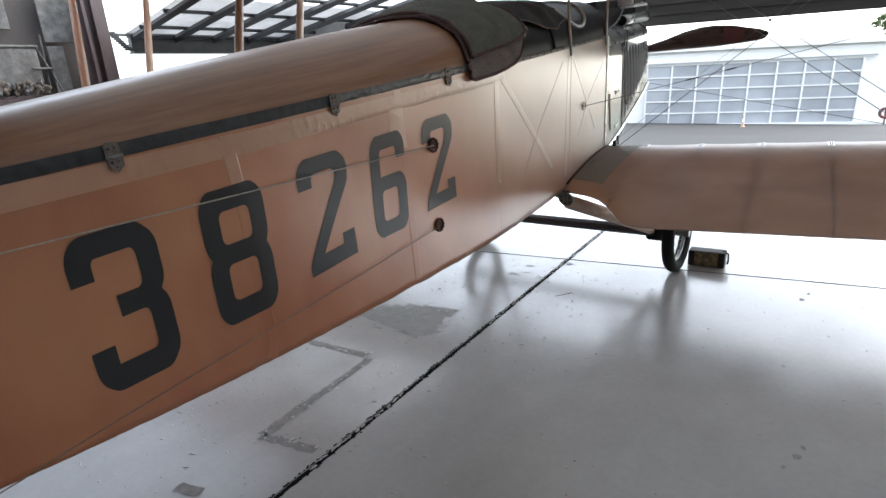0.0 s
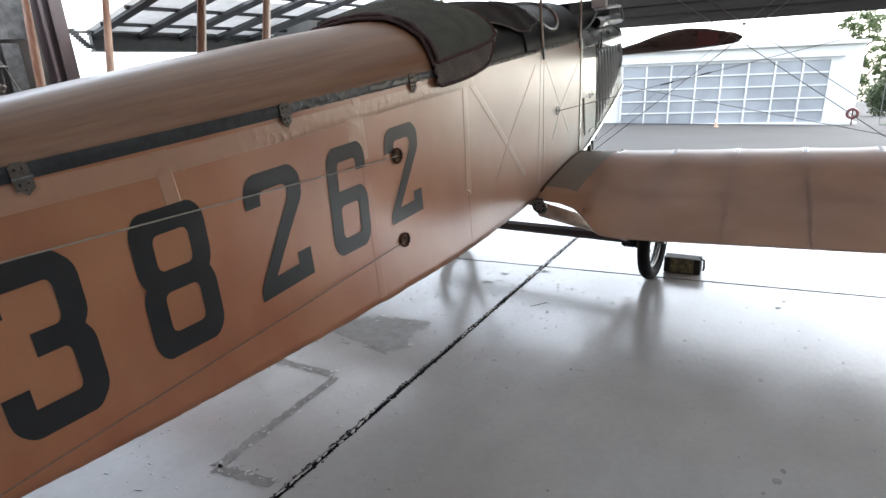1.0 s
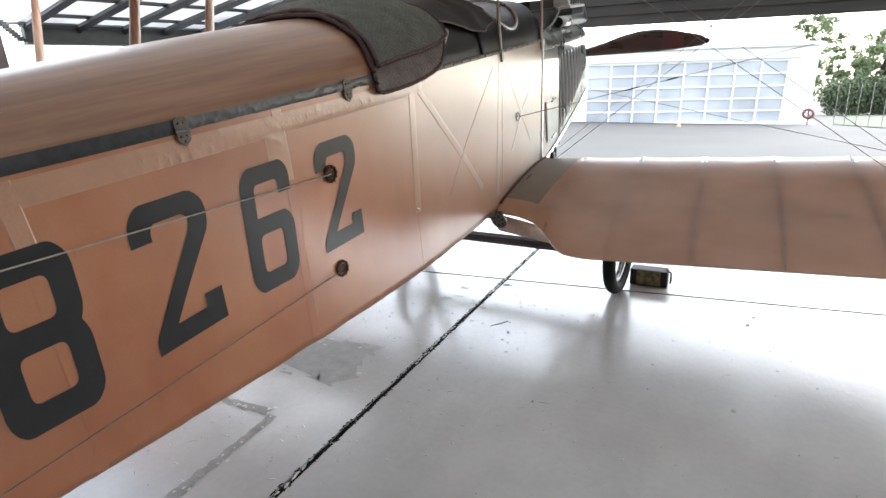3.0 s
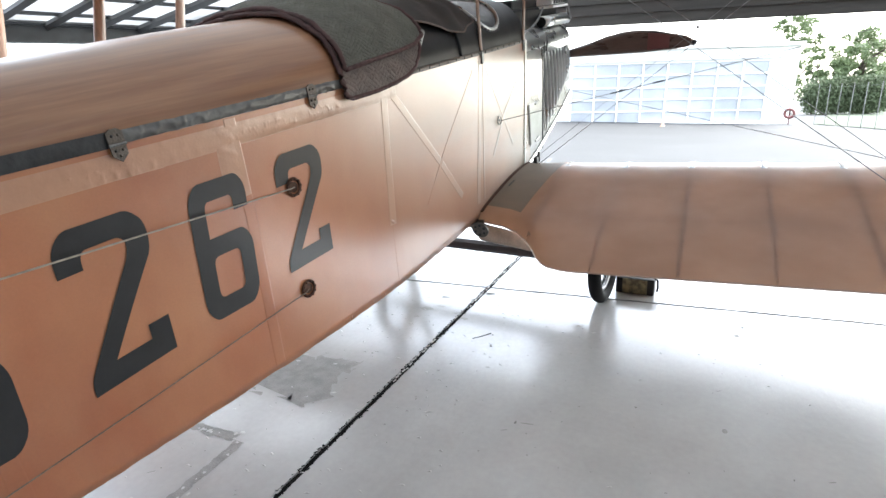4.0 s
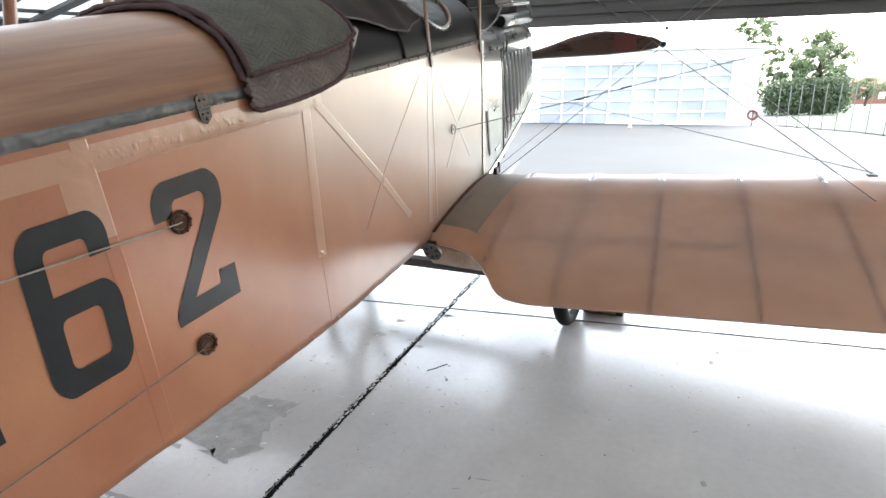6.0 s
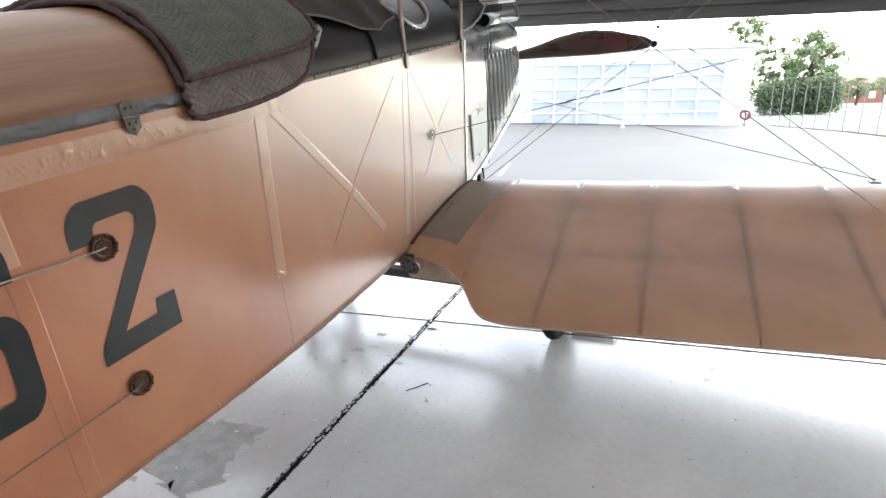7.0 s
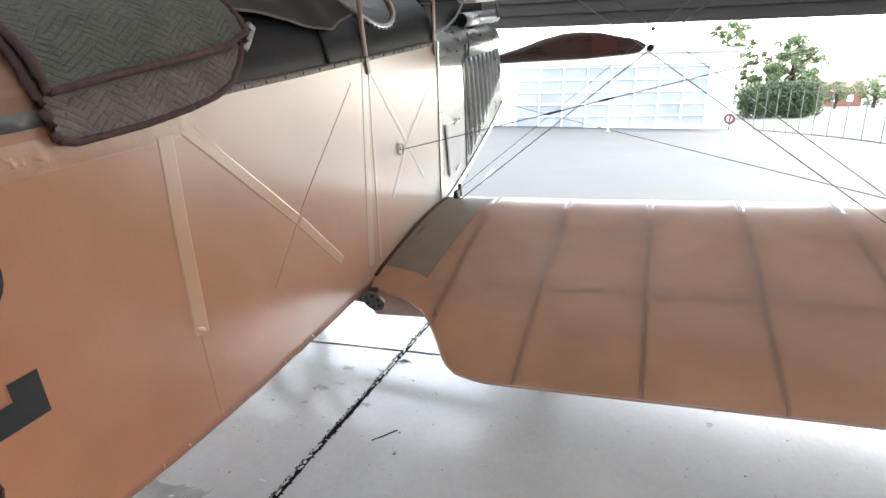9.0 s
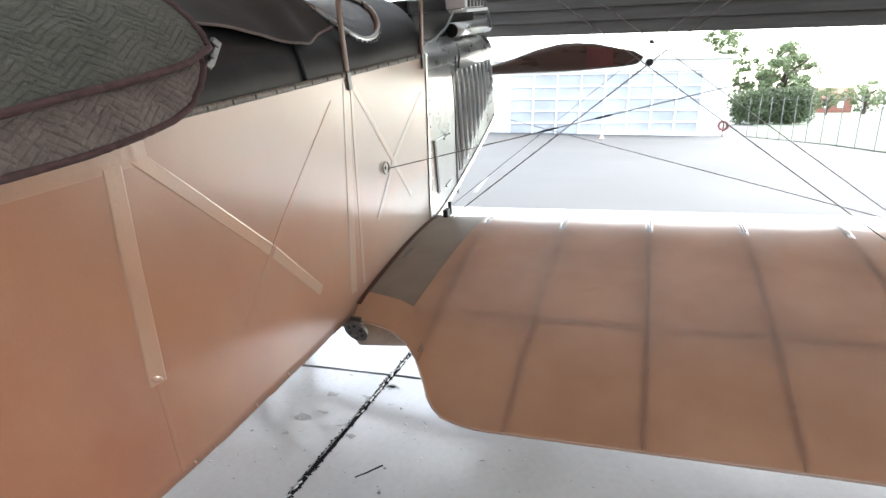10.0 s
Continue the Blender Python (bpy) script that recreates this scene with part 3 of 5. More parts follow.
bm = grid(lawn_at, [0, 0.02, 0.05, 0.1, 0.17, 0.25, 0.5, 1], lin(0, 2.2, 12))
tagged(part("lawn", bm, "grass"), "mown green grass beyond the fence", "grass", kind="stuff")
for a, b in [((-4.3, 9.6), (-5.6, 13.5)), ((2.5, 12), (8, 13.5))]:
    s = stripe(a, b, 0.09)
    bm = bmesh.new()
    bm.faces.new([bm.verts.new((p.x, p.y, ground_z(p.y) + 0.006)) for p in s])
    tagged(part("road_line", bm, "line"), "faded white painted line on the apron", "road line", kind="structure")

GW = 7.07
bld = empty("hangar_building", Matrix.Translation((-2.12, 24.3, -0.61)) @ pose(0, 0, 0, 0, 0, 25.0) @ pose(0, 0, 0, 0, 1.55, 0), "white building with a wide gridded blue-glazed front", "building")
part("wall", boxes(((-3.6, 4.2, 1.18), (9.2, 8, 3.16))), "white", bld)
part("cornice", boxes(((-3.6, 0.18, 2.82), (9.3, 0.4, 0.12))), "white", bld)
part("plinth", boxes(((-3.6, 0.17, 0.04), (9.3, 0.42, 0.1))), "white", bld)
part("roof", grid(lambda x, y: (x, y, 2.77 + 0.5 * (1 - abs((y - 4.2) / 4.2))), [-8.3, 1.1], [0.0, 4.2, 8.4]), "roofing", bld)
NC, NR, H0, H1 = 8, 5, 0.06, 2.28
CW, RH = GW / NC, (H1 - H0) / NR
for i in range(NC):
    for j in range(NR):
        part("window", boxes(((-GW + (i + 0.5) * CW, 0.14, H0 + (j + 0.5) * RH), (CW - 0.07, 0.03, RH - 0.06))), "glass", bld)
for i in range(NC + 1):
    part("mullion", boxes(((-GW + i * CW, 0.11, (H0 + H1) / 2), (0.055, 0.08, H1 - H0))), "white", bld)
for j in range(NR + 1):
    part("transom", boxes(((-GW / 2, 0.115, H0 + j * RH), (GW, 0.07, 0.045))), "white", bld)
part("door_track", boxes(((-GW / 2 + 0.1, 0.06, H1 + 0.06), (GW + 0.5, 0.1, 0.05))), "wall", bld)
ext = empty("fire_hose_stand", Matrix.Translation((-1.28, 24.1, -0.62)), "red hose ring on a stand beside the white building", "hose stand")
part("stand", bar([(0, 0.05, -0.02), (0, 0.05, 0.5), (0, 0.05, 0.56)], 0.025, seg=10), "red", ext, smooth=True)
bm = bmesh.new()
ring(bm, (0.0, 0, 0.40), 0.15, 0.05, (0, 1, 0), 20, 8)
part("hose", bm, "red", ext)
cone = empty("traffic_cone", Matrix.Translation((-4.68, 20, ground_h(-4.68, 20))), "small pale orange traffic cone on the apron", "cone")
part("base", boxes(((0, 0, 0.015), (0.13, 0.13, 0.03)), bevel=0.006), "orange", cone)
part("body", bar([(0, 0, 0.03), (0, 0, 0.2), (0, 0, 0.38)], 0.05, seg=12, taper=lambda s: 1 - 0.75 * s), "orange", cone)
part("sleeve", bar([(0, 0, 0.16), (0, 0, 0.28)], 0.039, seg=12, taper=lambda s: 1 - 0.3 * s), "white", cone)

fence = empty("fence", Matrix(), "dark thin metal posts of a wire fence", "fence")
fp = [FENCE[0].lerp(FENCE[1], k / 11) for k in range(13)]
for p in fp:
    z0 = ground_z(p.y)
    part("post", bar([(p.x, p.y, z0 - 0.1), (p.x, p.y, z0 + 1.35)], 0.011, seg=6), "steel", fence)
for h in (1.25,):
    part("fence_wire", bar([(p.x, p.y, ground_z(p.y) + h) for p in fp], 0.0015, seg=4), "wire", fence)


def leaves(bm, c, r, n, size, rg):
    for k in range(n):
        d = Vector((rg.gauss(0, 1), rg.gauss(0, 1), rg.gauss(0, 1))).normalized() * (rg.random() ** 0.4)
        p = Vector(c) + Vector((d.x * r[0], d.y * r[1], d.z * r[2]))
        a = Vector((rg.uniform(-1, 1), rg.uniform(-1, 1), rg.uniform(-1, 1))).normalized() * size * rg.uniform(0.6, 1.4)
        b = a.orthogonal().normalized() * size * rg.uniform(0.4, 0.9)
        bm.faces.new([bm.verts.new(p + q) for q in (a, b, -a, -b)])


def tree(x, y, h, wd, n, seed, label, low_crown=0.3):
    rg = random.Random(seed)
    z = ground_z(y)
    t = empty("tree", Matrix.Translation((x, y, z)), label, "tree", "trees beyond the fence")
    bm = bar([(0, 0, -0.2), (0.05, 0, h * 0.3), (0.0, 0.1, h * 0.62), (0.05, 0, h * 0.85)], wd * 0.05, seg=8, taper=lambda s: 1.2 - 0.95 * s)
    for k in range(7):
        q = k * 2.4
        e = (wd * 0.36 * math.cos(q), wd * 0.36 * math.sin(q), h * (0.5 + 0.06 * k))
        sweep(bm, [(0, 0, h * (0.25 + 0.07 * k)), (e[0] * 0.6, e[1] * 0.6, e[2] - h * 0.08), e], wd * 0.018, seg=5, taper=lambda s: 1.2 - s)
    part("trunk", bm, "bark", t)
    bm = bmesh.new()
    for k in range(70):
        q, s = rg.uniform(0, 6.28), rg.random() ** 0.45
        zz = rg.uniform(low_crown, 0.98)
        f = (zz - low_crown) / (1 - low_crown)
        rr = wd * 0.46 * s * math.sqrt(max(0.05, 1 - (1.75 * f - 0.75) ** 2)) * (0.85 + 0.3 * rg.random())
        c = (rr * math.cos(q), rr * math.sin(q), h * zz)
        k2 = rg.uniform(0.05, 0.115) * wd
        leaves(bm, c, (k2, k2, k2 * 0.85), n // 70, 0.09, rg)
    part("crown", bm, "leaf", t)
    return t


tree(-2.9, 50.0, 7.1, 3.8, 5200, 1, "leafy green tree rising behind the white building")
tree(1.35, 48.0, 5.5, 4.4, 6500, 2, "tall leafy tree with gaps in its crown")
tree(-1.1, 46.0, 4.3, 1.6, 2600, 3, "small leafy tree beside the white building", 0.1)
tree(0.3, 46.6, 3.5, 2.8, 5200, 7, "low bushy tree behind the hedge", 0.05)
tree(2.0, 46.8, 3.2, 2.6, 5200, 8, "low bushy tree behind the hedge", 0.05)
tree(12.2, 90.0, 4.1, 5.0, 4200, 4, "round leafy tree on the lawn", 0.32)
tree(19.5, 100.0, 4.6, 6.0, 3600, 5, "round leafy tree on the far lawn")
tree(7.6, 84.0, 3.2, 3.4, 2800, 6, "low leafy tree on the lawn")
bm = bmesh.new()
rg = random.Random(9)
for k in range(30):
    s = k / 29
    leaves(bm, (-1.4 + 4.4 * s, 44.5 + 0.8 * s, ground_z(45) + 1.2 + 0.12 * s), (0.4, 0.6, 1.25), 300, 0.09, rg)
tagged(part("hedge", bm, "hedge"), "dense dark green hedge behind the fence", "hedge", kind="stuff")
bm = bmesh.new()
for k in range(60):
    x = -60 + 3 * k
    leaves(bm, (x, 125 + 8 * wob(k, 2), ground_z(125) + 2.0), (3.2, 2, 2.2 + 1.0 * wob(k, 9)), 90, 0.4, rg)
tagged(part("far_wood", bm, "hedge"), "distant line of green trees", "woods", kind="stuff")
for x, y in ((10.8, 112.0), (24.0, 112.0)):
    hs = empty("house", Matrix.Translation((x, y, ground_z(y))), "far red brick house with a pitched roof", "house")
    part("wall", boxes(((0, 0, 1.2), (5.2, 5, 2.4))), "brick", hs)
    bm = bmesh.new()
    vs = [bm.verts.new(p) for p in ((-2.8, -2.7, 2.4), (2.8, -2.7, 2.4), (2.8, 2.7, 2.4), (-2.8, 2.7, 2.4), (-2.8, 0, 4.0), (2.8, 0, 4.0))]
    for q in ((0, 1, 5, 4), (2, 3, 4, 5), (0, 4, 3), (1, 2, 5), (3, 2, 1, 0)):
        bm.faces.new([vs[k] for k in q])
    part("roof", bm, "brick", hs)
    for k in (-1.1, 1.1):
        part("window", boxes(((k, -2.52, 1.4), (0.8, 0.05, 1.0))), "white", hs)

# ---- the biplane: local x to its right wing, y to its nose, z up ----
AIR = Matrix.Translation((-2.2615, 3.3831, 1.76)) @ pose(0, 0, 0, 0, 0, 5.0) @ pose(0, 0, 0, 6.7, 0, 0)
plane = empty("biplane", AIR, "old fabric-covered biplane in tan orange with black numerals", "aeroplane")
half = curve([(-6.2, 0.02), (-5.3, 0.12), (-3.1, 0.362), (-2.18, 0.435), (-1.5, 0.463), (-1.0, 0.466), (0, 0.43), (0.7, 0.397), (2.4, 0.355)])
low = curve([(-6.2, -0.40), (-5.3, -0.52), (-3.52, -0.755), (-3.0, -0.808), (-2.7, -0.83), (-1.85, -0.882), (-1.2, -0.921), (-0.35, -0.93), (1.2, -0.93)])
FRAMES = [-5.6, -4.7, -3.7, -2.62, -1.81, -1.02, -0.06, 0.80]


def sag(u, w):
    """Slack of the cloth between the frames."""
    for a, b in zip(FRAMES, FRAMES[1:]):
        if a <= u <= b:
            s = (u - a) / (b - a)
            h = min(1, max(0, (w - low(u)) / (0.03 - low(u))))
            return 0.007 * math.sin(math.pi * s) * math.sin(math.pi * h) + 0.0012 * wob(u, w, 3, 3)
    return 0.0


def skin(u, w, off=0.0):
    return (half(u) - sag(u, w) + off, u, w)


US = lin(-5.7, 0.86, 330)


def rim_w(u):
    """The slightly puckered lower edge of the side cloth."""
    return low(u) + 0.0045 * wob(u, 1.0, 2.0, 7) + 0.0035 * wob(u, 5.0, 1.0, 21)


bm = bmesh.new()
grid(lambda u, s: skin(u, 0.035 + (rim_w(u) - 0.035) * s), US, [k / 28 for k in range(29)], bm)
grid(lambda u, s: (-skin(u, 0.035 + (rim_w(u) - 0.035) * s)[0], u, 0.035 + (rim_w(u) - 0.035) * s), US, [k / 6 for k in range(7)], bm)
grid(lambda u, s: (skin(u, rim_w(u))[0] * s, u, rim_w(u)), US, [-1, 0, 1], bm)
grid(lambda u, s: (half(u) * s, u, 0.034), US, [-1, 0, 1], bm)
bmesh.ops.remove_doubles(bm, verts=bm.verts, dist=0.0008)
bmesh.ops.recalc_face_normals(bm, faces=bm.faces)
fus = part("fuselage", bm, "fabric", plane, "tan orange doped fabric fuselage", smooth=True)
fus.data.polygons.foreach_set("use_smooth", [abs(p.normal.x) > 0.6 for p in fus.data.polygons])


def band(name, pts, width, material, label="", off=0.0016, n=14, parent=None, crumple=0.0):
    """A tape on the right side of the fuselage along (u, w) points."""
    P = [Vector(p) for p in pts]
    S = (-1, -0.85, 0, 0.85, 1) if not crumple else (-1, -0.9, -0.6, -0.3, 0, 0.3, 0.6, 0.9, 1)
    bm = bmesh.new()
    rows = []
    tot = sum((b - a).length for a, b in zip(P, P[1:]))
    path = []
    for a, b in zip(P, P[1:]):
        m = max(2, int(n * (b - a).length / tot) + 1)
        path += [a.lerp(b, k / m) for k in range(m)]
    path.append(P[-1])
    for k, p in enumerate(path):
        d = (path[min(k + 1, len(path) - 1)] - path[max(k - 1, 0)]).normalized()
        nn = Vector((-d.y, d.x)) * width / 2
        rows.append([bm.verts.new(skin(*(p + nn * s), (off if abs(s) < 0.9 else off * 0.25) + crumple * max(0.0, wob(p.x, s * 0.02 + p.y, 5, 38) + 0.5 * wob(p.x, s * 0.02, 9, 90)))) for s in S])
    for r0, r1 in zip(rows, rows[1:]):
        for j in range(len(S) - 1):
            bm.faces.new((r0[j], r0[j + 1], r1[j + 1], r1[j]))
    bmesh.ops.recalc_face_normals(bm, faces=bm.faces)
    if sum(f.normal.x for f in bm.faces) < 0:
        bmesh.ops.reverse_faces(bm, faces=bm.faces)
    return part(name, bm, material, parent or fus, label, smooth=crumple > 0)


band("tape", [(-2.625, 0.02), (-2.628, -0.15)], 0.05, "tape")
band("tape", [(-2.628, -0.15), (-2.66, -0.75), (-2.69, -0.82)], 0.045, "fabric", off=0.0009)
band("tape", [(-1.806, 0.03), (-1.816, -0.22)], 0.045, "tape")
band("tape", [(-1.813, -0.15), (-1.819, -0.32), (-1.86, -0.86)], 0.045, "fabric", off=0.0012)
band("tape", [(-0.992, 0.0), (-1.033, -0.30), (-1.07, -0.614)], 0.05, "tape", "raised pale tape over a frame")
band("tape", [(-1.07, -0.60), (-1.09, -0.9)], 0.012, "fabric", off=0.001)
band("tape", [(-0.955, -0.02), (-0.545, -0.468), (-0.346, -0.72)], 0.042, "tape", off=0.0014)
band("tape", [(-0.07, -0.06), (-0.463, -0.385), (-0.74, -0.64)], 0.022, "fabric", off=0.0017)
band("tape", [(0.05, 0.0), (-0.14, -0.84)], 0.05, "tape", off=0.0018)
band("tape", [(0.09, 0.0), (-0.05, -0.84)], 0.022, "tape", off=0.0017)
band("tape", [(0.10, -0.03), (0.34, -0.355), (0.52, -0.62)], 0.028, "tape", off=0.0014)
band("tape", [(0.76, -0.15), (0.389, -0.395), (0.15, -0.62)], 0.028, "tape", off=0.0017)
band("tape", [(-3.3, -0.004), (-2.6, -0.018), (-1.3, -0.022), (-0.9, -0.03)], 0.07, "tape", "pale wrinkled longeron tape", n=260, crumple=0.0016)
band("tape", [(-1.832, 0.01), (-1.845, -0.19)], 0.085, "tape", n=40, crumple=0.0012)
for u in (-1.46, -1.31, -1.22, -1.05, -0.98, -0.79, -0.62):
    w = low(u)
    bm = bmesh.new()
    bmesh.ops.create_uvsphere(bm, u_segments=10, v_segments=6, radius=0.007, matrix=Matrix.Translation((half(u) - 0.003, u, w + 0.011)) @ pose(0, 0, 0, 25 * math.sin(u * 40), 0, 0) @ Matrix.Diagonal((0.6, 0.9, 1.9, 1)))
    part("pucker", bm, "fabric", fus, smooth=True)
band("tape", [(-1.80, -0.028), (-1.62, -0.022), (-1.52, -0.026)], 0.045, "tape", n=90, crumple=0.0028)
band("tape", [(-1.47, -0.022), (-1.30, -0.018)], 0.04, "tape", n=60, crumple=0.0034)
band("tape", [(-2.30, -0.030), (-2.05, -0.034)], 0.045, "tape", n=70, crumple=0.002)
for u, w in ((-1.07, -0.60),):
    bm = bmesh.new()
    bmesh.ops.create_uvsphere(bm, u_segments=10, v_segments=6, radius=0.009, matrix=Matrix.Translation(skin(u, w)) @ pose(0, 0, 0, 40 * math.sin(u * 31), 0, 0) @ Matrix.Diagonal((0.45, 2.4, 1.1, 1)))
    part("knot", bm, "tape", fus, smooth=True)

# numerals
THREE = [(0, .72), (0, .90), (.14, 1), (.82, 1), (1, .88), (1, .60), (.93, .53), (1, .46), (1, .12), (.84, 0), (.16, 0), (0, .1), (0, .3), (.26, .3), (.26, .17),
         (.70, .17), (.74, .2), (.74, .42), (.70, .45), (.42, .45), (.42, .59), (.70, .59), (.74, .63), (.74, .81), (.70, .85), (.28, .85), (.25, .82), (.25, .72)]
EIGHT = [(0, .1), (0, .44), (.06, .52), (0, .6), (0, .9), (.12, 1), (.86, 1), (1, .9), (1, .6), (.94, .52), (1, .44), (1, .1), (.86, 0), (.12, 0)]
TWO = [(0, .75), (0, .9), (.14, 1), (.84, 1), (1, .9), (1, .72), (.31, .15), (.74, .15), (.74, .25), (1, .25), (1, 0), (0, 0), (0, .1), (.71, .72), (.74, .78), (.74, .82), (.68, .86), (.30, .86), (.26, .82), (.26, .75)]
SIX = [(0, .1), (0, .9), (.14, 1), (.86, 1), (1, .9), (1, .74), (.74, .74), (.74, .83), (.70, .86), (.30, .86), (.26, .83), (.26, .6), (.86, .6), (1, .5), (1, .1), (.86, 0), (.14, 0)]


def hole(x0, y0, x1, y1, c=0.05):
    return [(x0 + c, y0), (x1 - c, y0), (x1, y0 + c * .6), (x1, y1 - c * .6), (x1 - c, y1), (x0 + c, y1), (x0, y1 - c * .6), (x0, y0 + c * .6)]


def numeral(loops, u0, u1, wb, wt, shear, dw=0.0):
    bm = bmesh.new()
    es = []
    for lp in loops:
        vs = []
        for turn in (0, 1):
            rl = []
            for k, p in enumerate(lp):
                a, c = Vector(lp[k - 1]), Vector(lp[(k + 1) % len(lp)])
                p = Vector(p)
                d1, d2 = (p - a).normalized(), (c - p).normalized()
                if 0.30 < d1.dot(d2) < 0.97:
                    e = min(0.04, 0.3 * (p - a).length, 0.3 * (c - p).length)
                    rl += [tuple(p - d1 * e), tuple(p + d2 * e)]
                else:
                    rl.append(tuple(p))
            lp = rl
        for (ax, ay), (bx, by) in zip(lp, lp[1:] + lp[:1]):
            m = max(1, int(math.hypot(bx - ax, by - ay) / 0.12))
            for k in range(m):
                x, y = ax + (bx - ax) * k / m, ay + (by - ay) * k / m
                u, w = u0 + (u1 - u0) * x + shear * y, wb + (wt - wb) * y + dw * (x - 0.5) * (1 - y)
                vs.append(bm.verts.new((0, u, w)))
        es += [bm.edges.new((vs[k], vs[(k + 1) % len(vs)])) for k in range(len(vs))]
    bmesh.ops.triangle_fill(bm, edges=es, use_beauty=True)
    bmesh.ops.subdivide_edges(bm, edges=[e for e in bm.edges if e.calc_length() > 0.05], cuts=2, use_grid_fill=False)
    bmesh.ops.triangulate(bm, faces=bm.faces)
    for v in bm.verts:
        v.co = skin(v.co.y, v.co.z, 0.0026)
    bm.normal_update()
    for f in bm.faces:
        if f.normal.x < 0:
            f.normal_flip()
    return part("painted_numeral", bm, "black", fus, "large black painted numeral")


numeral([THREE], -3.220, -2.970, -0.652, -0.156, 0.045)
numeral([EIGHT, hole(.27, .168, .74, .447), hole(.27, .595, .74, .838)], -2.826, -2.590, -0.622, -0.143, 0.045)
numeral([TWO], -2.431, -2.187, -0.588, -0.134, 0.035, 0.014)
numeral([SIX, hole(.27, .15, .74, .46)], -2.068, -1.860, -0.576, -0.132, 0.05)
numeral([TWO], -1.716, -1.481, -0.556, -0.128, 0.035)

# cable eyelets and control cables
for u, w in ((-1.615, -0.255), (-1.655, -0.65)):
    h = half(u)
    bm = bmesh.new()
    ring(bm, (h + 0.003, u, w), 0.030, 0.006, (1, 0, 0), 24, 6)
    for k in range(10):
        q = k * 0.628
        bmesh.ops.create_uvsphere(bm, u_segments=6, v_segments=4, radius=0.004, matrix=Matrix.Translation((h + 0.009, u + 0.031 * math.cos(q), w + 0.031 * math.sin(q))))
    e = part("cable_eyelet", bm, "rust", fus, "rusty laced cable eyelet")
    bm = bmesh.new()
    disc(bm, (h - 0.004, u, w), 0.020, 0.012, (1, 0, 0))
    part("eyelet_hole", bm, "rust", fus)
part("control_cable", bar([(half(-1.6) - 0.004, -1.600, -0.258), (half(-1.63) + 0.012, -1.635, -0.254), (half(-2.3) + 0.022, -2.3, -0.202), (0.40, -3.28, -0.125), (0.36, -5.4, 0.04)], 0.0025, seg=6), "cord", plane, "pale control cable")
part("control_cable", bar([(half(-1.64) - 0.004, -1.64, -0.652), (half(-1.67) + 0.012, -1.675, -0.653), (half(-2.3) + 0.016, -2.3, -0.678), (0.385, -3.2, -0.715), (0.33, -5.4, -0.80)], 0.0020, seg=6), "thin", plane, "thin control cable")
bm = bmesh.new()
ring(bm, (half(0.28) + 0.002, 0.28, -0.413), 0.027, 0.0035, (1, 0, 0), 24, 6)
disc(bm, (half(0.28) + 0.003, 0.28, -0.413), 0.008, 0.006, (1, 0, 0), 12)
part("wire_plate", bm, "steel", fus)

# turtledeck
crest = curve([(-6.2, 0.06), (-5, 0.11), (-3.1, 0.205), (-2.7, 0.24), (-2.3, 0.27), (-1.8, 0.30), (-1.4, 0.325), (-1.0, 0.335), (0.5, 0.335)])


def arch(u, q, base=0.066, off=0.0):
    h = half(u)
    s, c = math.sin(q), math.cos(q)
    e = 0.8
    return ((h + off) * math.copysign(abs(c) ** e, c), u, base + (crest(u) - base + off) * abs(s) ** 0.92)


QS = lin(0, math.pi, 33)
bm = grid(lambda u, q: arch(u, q), lin(-5.7, -0.78, 50), QS)
bmesh.ops.recalc_face_normals(bm, faces=bm.faces)
part("turtledeck", bm, "deck", plane, "varnished plywood turtledeck", smooth=True)
bm = grid(lambda u, s: (half(u) + 0.004 + 0.003 * math.sin(math.pi * s), u, 0.030 + 0.042 * s), lin(-5.7, -2.15, 60), lin(0, 1, 5))
bmesh.ops.recalc_face_normals(bm, faces=bm.faces)
part("edge_strip", bm, "strip", plane, "black tarred edge strip", smooth=True)
bm = grid(lambda u, s: (half(u) + 0.004 + 0.004 * math.sin(math.pi * s) + 0.004 * wob(u, s * 0.1, 4, 22) + 0.005 * max(0.0, wob(u * 1.6, s * 0.05, 1, 34)), u, 0.036 + 0.034 * s + 0.002 * wob(u, 7, 1, 30)), lin(-2.16, -0.85, 330), lin(0, 1, 9))
bmesh.ops.recalc_face_normals(bm, faces=bm.faces)
part("edge_strip", bm, "foil", plane, "wrinkled grey sealing strip", smooth=True)


